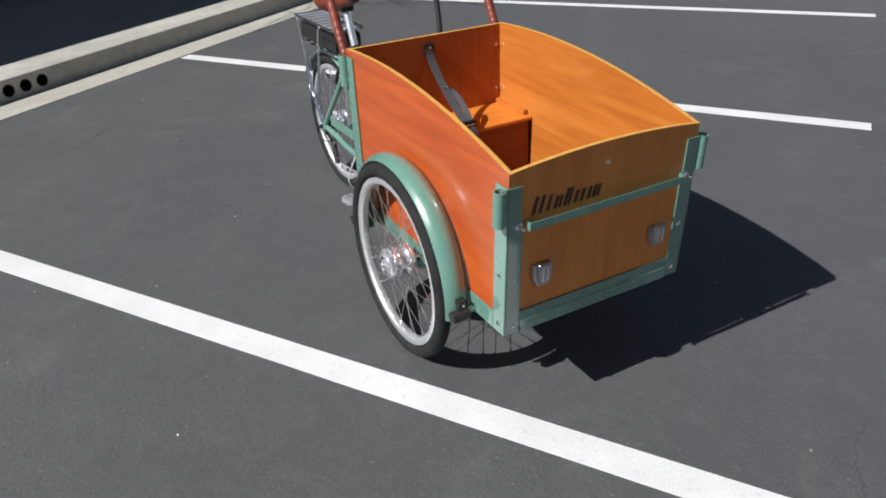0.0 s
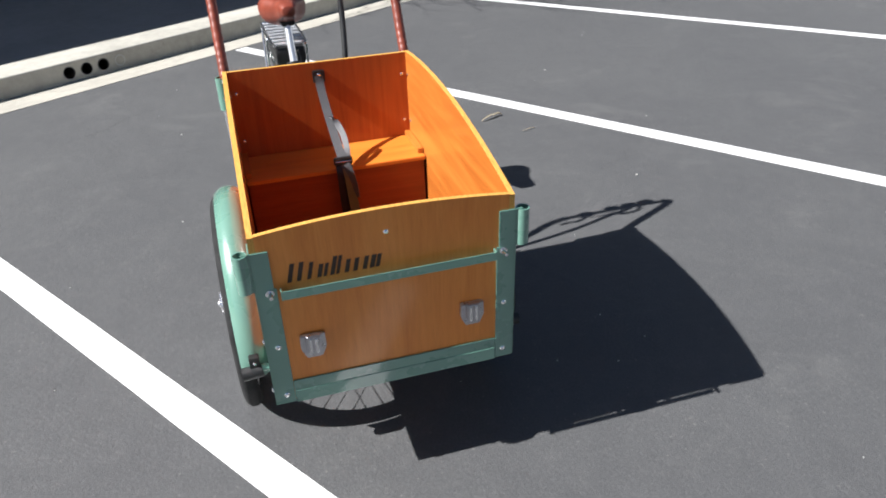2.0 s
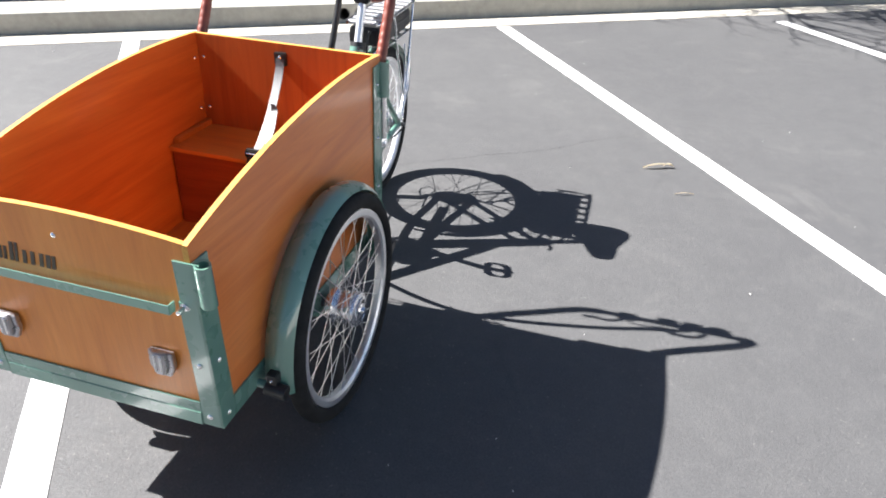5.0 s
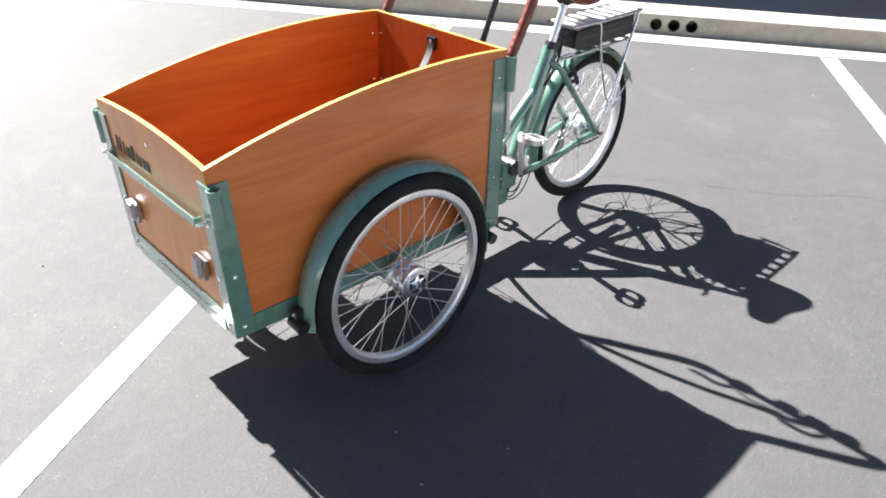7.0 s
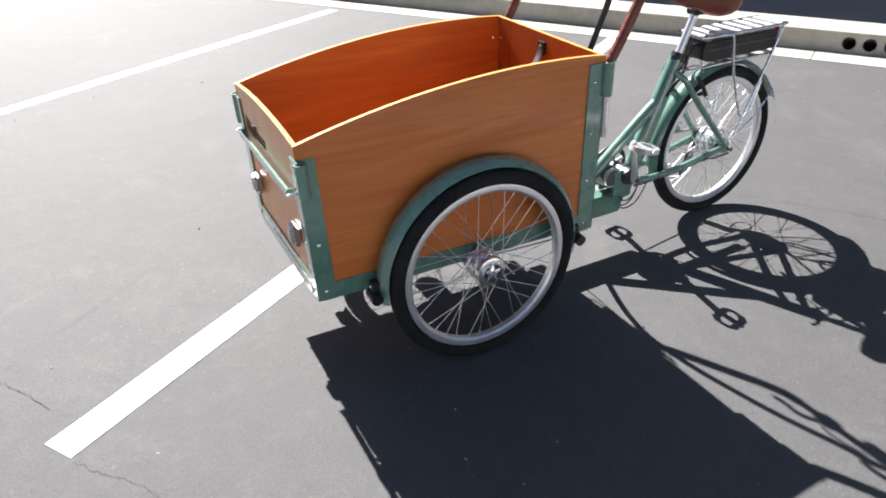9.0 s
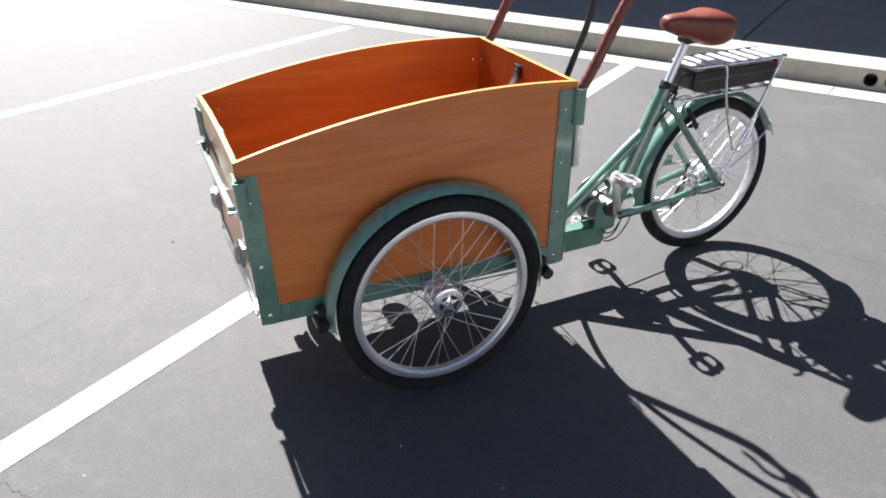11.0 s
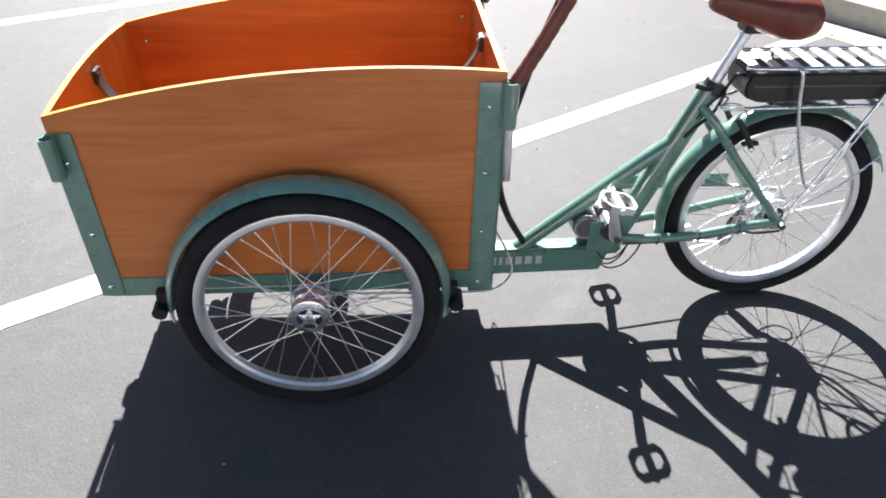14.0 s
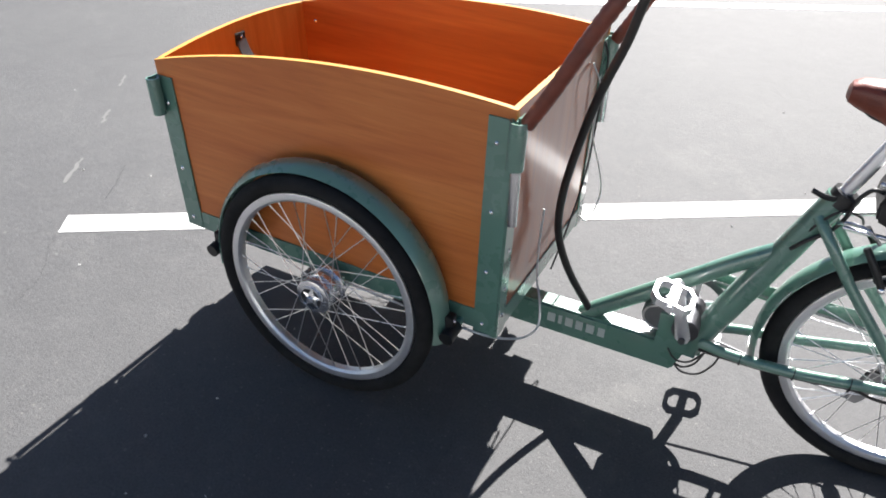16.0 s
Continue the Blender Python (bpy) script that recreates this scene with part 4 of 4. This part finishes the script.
part("brake_lever", tube(smooth_path([(0.572, -0.120, 1.060), (0.548, -0.112, 1.044), (0.540, -0.080, 1.036), (0.542, -0.040, 1.034)], 6), 0.0075, 10), BLACK, handle)
part("lever_cable", tube(smooth_path([(0.560, 0.118, 1.058), (0.552, 0.085, 1.052), (0.556, 0.040, 1.054), (0.566, 0.0, 1.060)], 6), 0.0035, 8), BLACK, handle)

# hoses and cables
part("cable_hose", tube(smooth_path([(0.584, -0.085, 1.060), (0.565, -0.105, 1.000), (0.546, -0.107, 0.914), (0.512, -0.100, 0.810), (0.486, -0.088, 0.710), (0.462, -0.074, 0.590), (0.452, -0.060, 0.490), (0.458, -0.044, 0.410), (0.490, -0.024, 0.315), (0.548, 0.004, 0.206)], 8), 0.0092, 14), BLACK, trike, "thick black cable hose")
part("thin_cable", tube(smooth_path([(0.4300, -0.105, 0.520), (0.434, -0.118, 0.420), (0.442, -0.125, 0.345), (0.462, -0.150, 0.310), (0.478, -0.190, 0.272), (0.460, -0.215, 0.250), (0.430, -0.250, 0.258), (0.39, -0.286, 0.278), (0.30, -0.290, 0.280), (0.12, -0.287, 0.281), (0.02, -0.290, 0.29)], 7), 0.0026, 8), CABLE_WHITE, trike, "thin pale brake cable")
part("thin_cable", tube(smooth_path([(0.4165, 0.165, 0.76), (0.440, 0.17, 0.70), (0.434, 0.19, 0.58), (0.445, 0.27, 0.45), (0.452, 0.30, 0.36), (0.445, 0.24, 0.31), (0.43, 0.19, 0.345)], 7), 0.0022, 8), CABLE_WHITE, trike, "thin pale brake cable")
part("thin_cable", tube(smooth_path([(0.418, 0.232, 0.79), (0.430, 0.235, 0.74), (0.428, 0.232, 0.60), (0.429, 0.200, 0.46), (0.432, 0.10, 0.36), (0.44, -0.02, 0.31)], 7), 0.0024, 8), BLACK, trike)
for pts in ([(0.762, -0.012, 0.138), (0.790, -0.026, 0.128), (0.826, -0.036, 0.146), (0.850, -0.044, 0.190), (0.858, -0.050, 0.226)],
            [(0.764, -0.018, 0.142), (0.788, -0.030, 0.146), (0.812, -0.036, 0.172), (0.826, -0.040, 0.215)],
            [(0.735, -0.03, 0.205), (0.765, -0.040, 0.172), (0.800, -0.042, 0.178), (0.830, -0.040, 0.222)]):
    part("crank_cable", tube(smooth_path(pts, 7), 0.0024, 8), BLACK, trike)
# parking stand lever under the box
part("brake_loop", tube([(-0.10 + 0.026 * math.cos(w), -0.06, 0.245 + 0.026 * math.sin(w)) for w in (math.tau * i / 20 for i in range(20))], 0.004, 8, closed=True), BLACK, trike)
part("under_bracket", box(-0.09, 0.06, -0.10, -0.02, 0.236, 0.284, bevel=0.006), BLACK, trike)

# the rear half is steered a little to one side of the box
REAR = {"rear_wheel", "rear_fender", "frame_beam", "main_tube", "seat_tube", "gusset", "bottom_bracket", "motor", "motor_bracket", "chain_stay", "seat_stay", "axle_nut", "dropout", "brake_arm", "brake_cable",
        "noodle", "chain_guard", "chain_ring", "chain", "sprocket", "derailleur", "stay_cable", "crank", "seat_post", "seat_collar", "saddle", "rear_rack", "battery", "crank_cable"}
TAIL = {"seat_post", "seat_collar", "saddle", "rear_rack", "battery", "brake_arm", "noodle"}
STEER = Matrix.Translation((0.22, 0, 0)) @ Matrix.Rotation(radians(1.8), 4, "Z") @ Matrix.Translation((-0.22, 0, 0))
for ob in trike.children:
    if ob.name.split(".")[0] in REAR:
        ob.matrix_basis = STEER @ ob.matrix_basis
        if ob.name.split(".")[0] in TAIL:
            ob.matrix_basis = Matrix.Translation((0.011, 0, 0.0)) @ ob.matrix_basis

# ---- small things of the place ----
def soil_mat():
    m = mat("bark_mulch", 0.9)
    n = Nodes(m)
    n.color(n.ramp(n.noise(30, 5, 0.7), (0.3, (0.018, 0.012, 0.009)), (0.7, (0.075, 0.045, 0.032))))
    n.bump(n.noise(60, 4), 0.6, 0.01)
    return m


def bark_mat():
    m = mat("grey_bark", 0.9)
    n = Nodes(m)
    n.color(n.ramp(n.noise(3, 5, 0.65, n.mapped((14, 14, 3))), (0.3, (0.06, 0.045, 0.035)), (0.7, (0.17, 0.14, 0.11))))
    n.bump(n.noise(3, 4, 0.6, n.mapped((20, 20, 4))), 0.6, 0.01)
    return m


BARK, MULCH = bark_mat(), soil_mat()
DRY = mat("dry_leaf", 0.8, color=(0.52, 0.45, 0.33))
PALE = mat("pale_grit", 0.8, color=(0.50, 0.49, 0.46))

# bare tree on the walk, whose twigs throw shadow on the lot
tree = tagged(new("bare_tree"), "leafless street tree with grey bark on the walk", "tree")
base = Vector((7.30, 0.70, 0.07))
rng = random.Random(7)
top = Vector((7.05, 0.75, 1.88))
part("trunk", tube(smooth_path([base, base + Vector((-0.04, 0.03, 0.5)), base + Vector((-0.13, 0.02, 1.1)), top], 6), 0.08, 14, radii=[0.115 - 0.045 * i / 18 for i in range(19)]), BARK, tree)


def grow(bm, p, d, length, r, level):
    """Add a limb and the branches on it."""
    pts, q, v = [p], p.copy(), d.normalized()
    steps = 6
    for i in range(steps):
        v = (v + Vector((rng.uniform(-0.25, 0.25), rng.uniform(-0.25, 0.25), rng.uniform(-0.10, 0.18)))).normalized()
        q = q + v * length / steps
        pts.append(q.copy())
    add_tube(bm, pts, r, 6 if level else 8, radii=[r * (1 - 0.75 * i / steps) for i in range(steps + 1)])
    if level < 3:
        for i in range(2 + level, steps + 1):
            for _ in range(2 if level < 2 else 1):
                w = (v * 0.5 + Vector((rng.uniform(-1, 1), rng.uniform(-1, 1), rng.uniform(-0.2, 0.7)))).normalized()
                grow(bm, pts[i], w, length * rng.uniform(0.45, 0.65), r * 0.45, level + 1)


for d, length in (((-1.0, 0.15, 0.55), 2.1), ((-0.75, -0.7, 0.7), 1.9), ((-0.6, 0.8, 0.8), 1.9), ((0.1, 0.1, 1.0), 1.9), ((0.7, -0.3, 0.8), 1.5), ((-0.9, -0.2, 0.9), 2.0), ((-0.75, -1.0, 0.35), 2.4), ((-0.35, -1.0, 0.6), 2.3), ((-1.0, -0.55, 0.25), 2.6), ((-0.9, -0.9, 0.55), 2.7), ((-1.0, 0.3, 0.2), 2.4)):
    bm = bmesh.new()
    grow(bm, top - Vector((0, 0, 0.05)), Vector(d), length, 0.029, 0)
    part("limb", bm, BARK, tree)

# mulch mound at the trunk
bm = bmesh.new()
bmesh.ops.create_icosphere(bm, subdivisions=4, radius=0.42)
for v in bm.verts:
    k = 1 + 0.16 * noise.noise(v.co * 6) + 0.08 * noise.noise(v.co * 19)
    v.co = Vector((base.x + v.co.x * k * 0.95, base.y + v.co.y * k * 1.15, 0.085 + max(v.co.z, -0.02) * k * 0.30))
tagged(part("mulch_mound", bm, MULCH), "dark brown bark mulch heaped round the tree", "mulch")

# round planter
tagged(part("round_planter", moved(lathe([(0.36, 0.0), (0.40, 0.02), (0.47, 0.52), (0.50, 0.54), (0.50, 0.60), (0.44, 0.60), (0.42, 0.50), (0.0001, 0.48), (0.0001, 0.0)], 48), Matrix.Translation((7.22, 2.02, 0.084)) @ Matrix.Rotation(radians(90), 4, "X")), STUCCO), "round grey concrete planter standing on the walk", "planter")

# twigs and dry leaves
def leaf(name, x, y, length, turn, label):
    bm, rows = bmesh.new(), []
    for i in range(7):
        t = i / 6
        w = 0.0075 * math.sin(math.pi * min(1, t * 0.9 + 0.1)) + 0.001
        z = 0.004 + 0.012 * math.sin(math.pi * t)
        rows.append([bm.verts.new((length * (t - 0.5), s * w, z + (0.004 if s else 0))) for s in (-1, 0, 1)])
    for a, b in zip(rows, rows[1:]):
        for j in (0, 1):
            bm.faces.new((a[j], a[j + 1], b[j + 1], b[j]))
    bmesh.ops.solidify(bm, geom=bm.faces[:], thickness=0.0012)
    ob = part(name, bm, DRY)
    ob.matrix_basis = pose(x, y, 0.001, 0, 0, turn)
    return tagged(ob, label, "leaf")


leaf("dry_leaf", 1.865, -1.07, 0.15, -62, "long dry tan leaf lying on the asphalt")
leaf("dry_leaf", 1.885, -1.115, 0.05, -80, "short dry tan leaf lying on the asphalt")
leaf("dry_twig", 1.62, -1.19, 0.085, -70, "small thin dry twig on the asphalt").scale = (1, 0.35, 0.5)

# scattered grit
bm = bmesh.new()
rng = random.Random(3)
for _ in range(100):
    x, y = rng.uniform(-2.2, 4.2), rng.uniform(-2.6, 3.0)
    r = rng.choice((0.0022, 0.0028, 0.0035, 0.005))
    m = Matrix.Translation((x, y, r * 0.15)) @ Euler((rng.uniform(0, 3), rng.uniform(0, 3), 0)).to_matrix().to_4x4() @ Matrix.Diagonal((r * rng.uniform(0.7, 1.5), r, r * 0.4, 1))
    bmesh.ops.create_icosphere(bm, subdivisions=1, radius=1.0, matrix=m)
tagged(part("grit", bm, PALE), "pale grit scattered over the asphalt", "grit", kind="stuff")


# cracks and scuffs in the asphalt
TAR = mat("crack_shade", 0.95, color=(0.022, 0.022, 0.023))
SCUFF = mat("chalky_scuff", 0.9, color=(0.135, 0.134, 0.130))


def trail(name, pts, width, material, label, seed):
    """A thin ragged strip lying on the asphalt."""
    r = random.Random(seed)
    fine = smooth_path([(x, y, 0.0012) for x, y in pts], 10)
    bm, rows = bmesh.new(), []
    for i, p in enumerate(fine):
        d = (fine[min(i + 1, len(fine) - 1)] - fine[max(i - 1, 0)]).normalized()
        n = Vector((-d.y, d.x, 0))
        p = p + n * r.uniform(-1, 1) * 0.006
        w = width * r.uniform(0.25, 1.0) / 2
        rows.append((bm.verts.new(p + n * w), bm.verts.new(p - n * w)))
    for a, b in zip(rows, rows[1:]):
        bm.faces.new((a[0], a[1], b[1], b[0]))
    return tagged(part(name, bm, material, smooth=False), label, "crack" if material is TAR else "scuff", kind="structure")


trail("crack", [(1.45, 0.05), (1.60, -0.15), (1.71, -0.30), (1.81, -0.46), (1.94, -0.62), (2.08, -0.74), (2.20, -0.90), (2.34, -1.02)], 0.0020, TAR, "thin dark crack in the asphalt", 1)
trail("crack", [(2.38, 1.18), (2.45, 1.10), (2.53, 0.99), (2.67, 0.90), (2.80, 0.74)], 0.0020, TAR, "thin dark crack in the asphalt", 2)
trail("crack", [(-1.30, 0.20), (-1.267, 0.142), (-1.223, 0.083), (-1.176, -0.013)], 0.0026, TAR, "thin dark crack in the asphalt", 3)
trail("crack", [(-1.129, -0.244), (-1.071, -0.322), (-1.018, -0.374), (-0.975, -0.428), (-0.945, -0.52)], 0.0018, TAR, "thin dark crack in the asphalt", 4)
for k, pts in enumerate((((-1.98, 0.83), (-1.90, 0.72)), ((-1.74, 0.52), (-1.66, 0.41)), ((-1.48, 0.16), (-1.38, 0.0)))):
    trail("scuff", pts, 0.02, SCUFF, "pale chalky scuff on the asphalt", 10 + k)
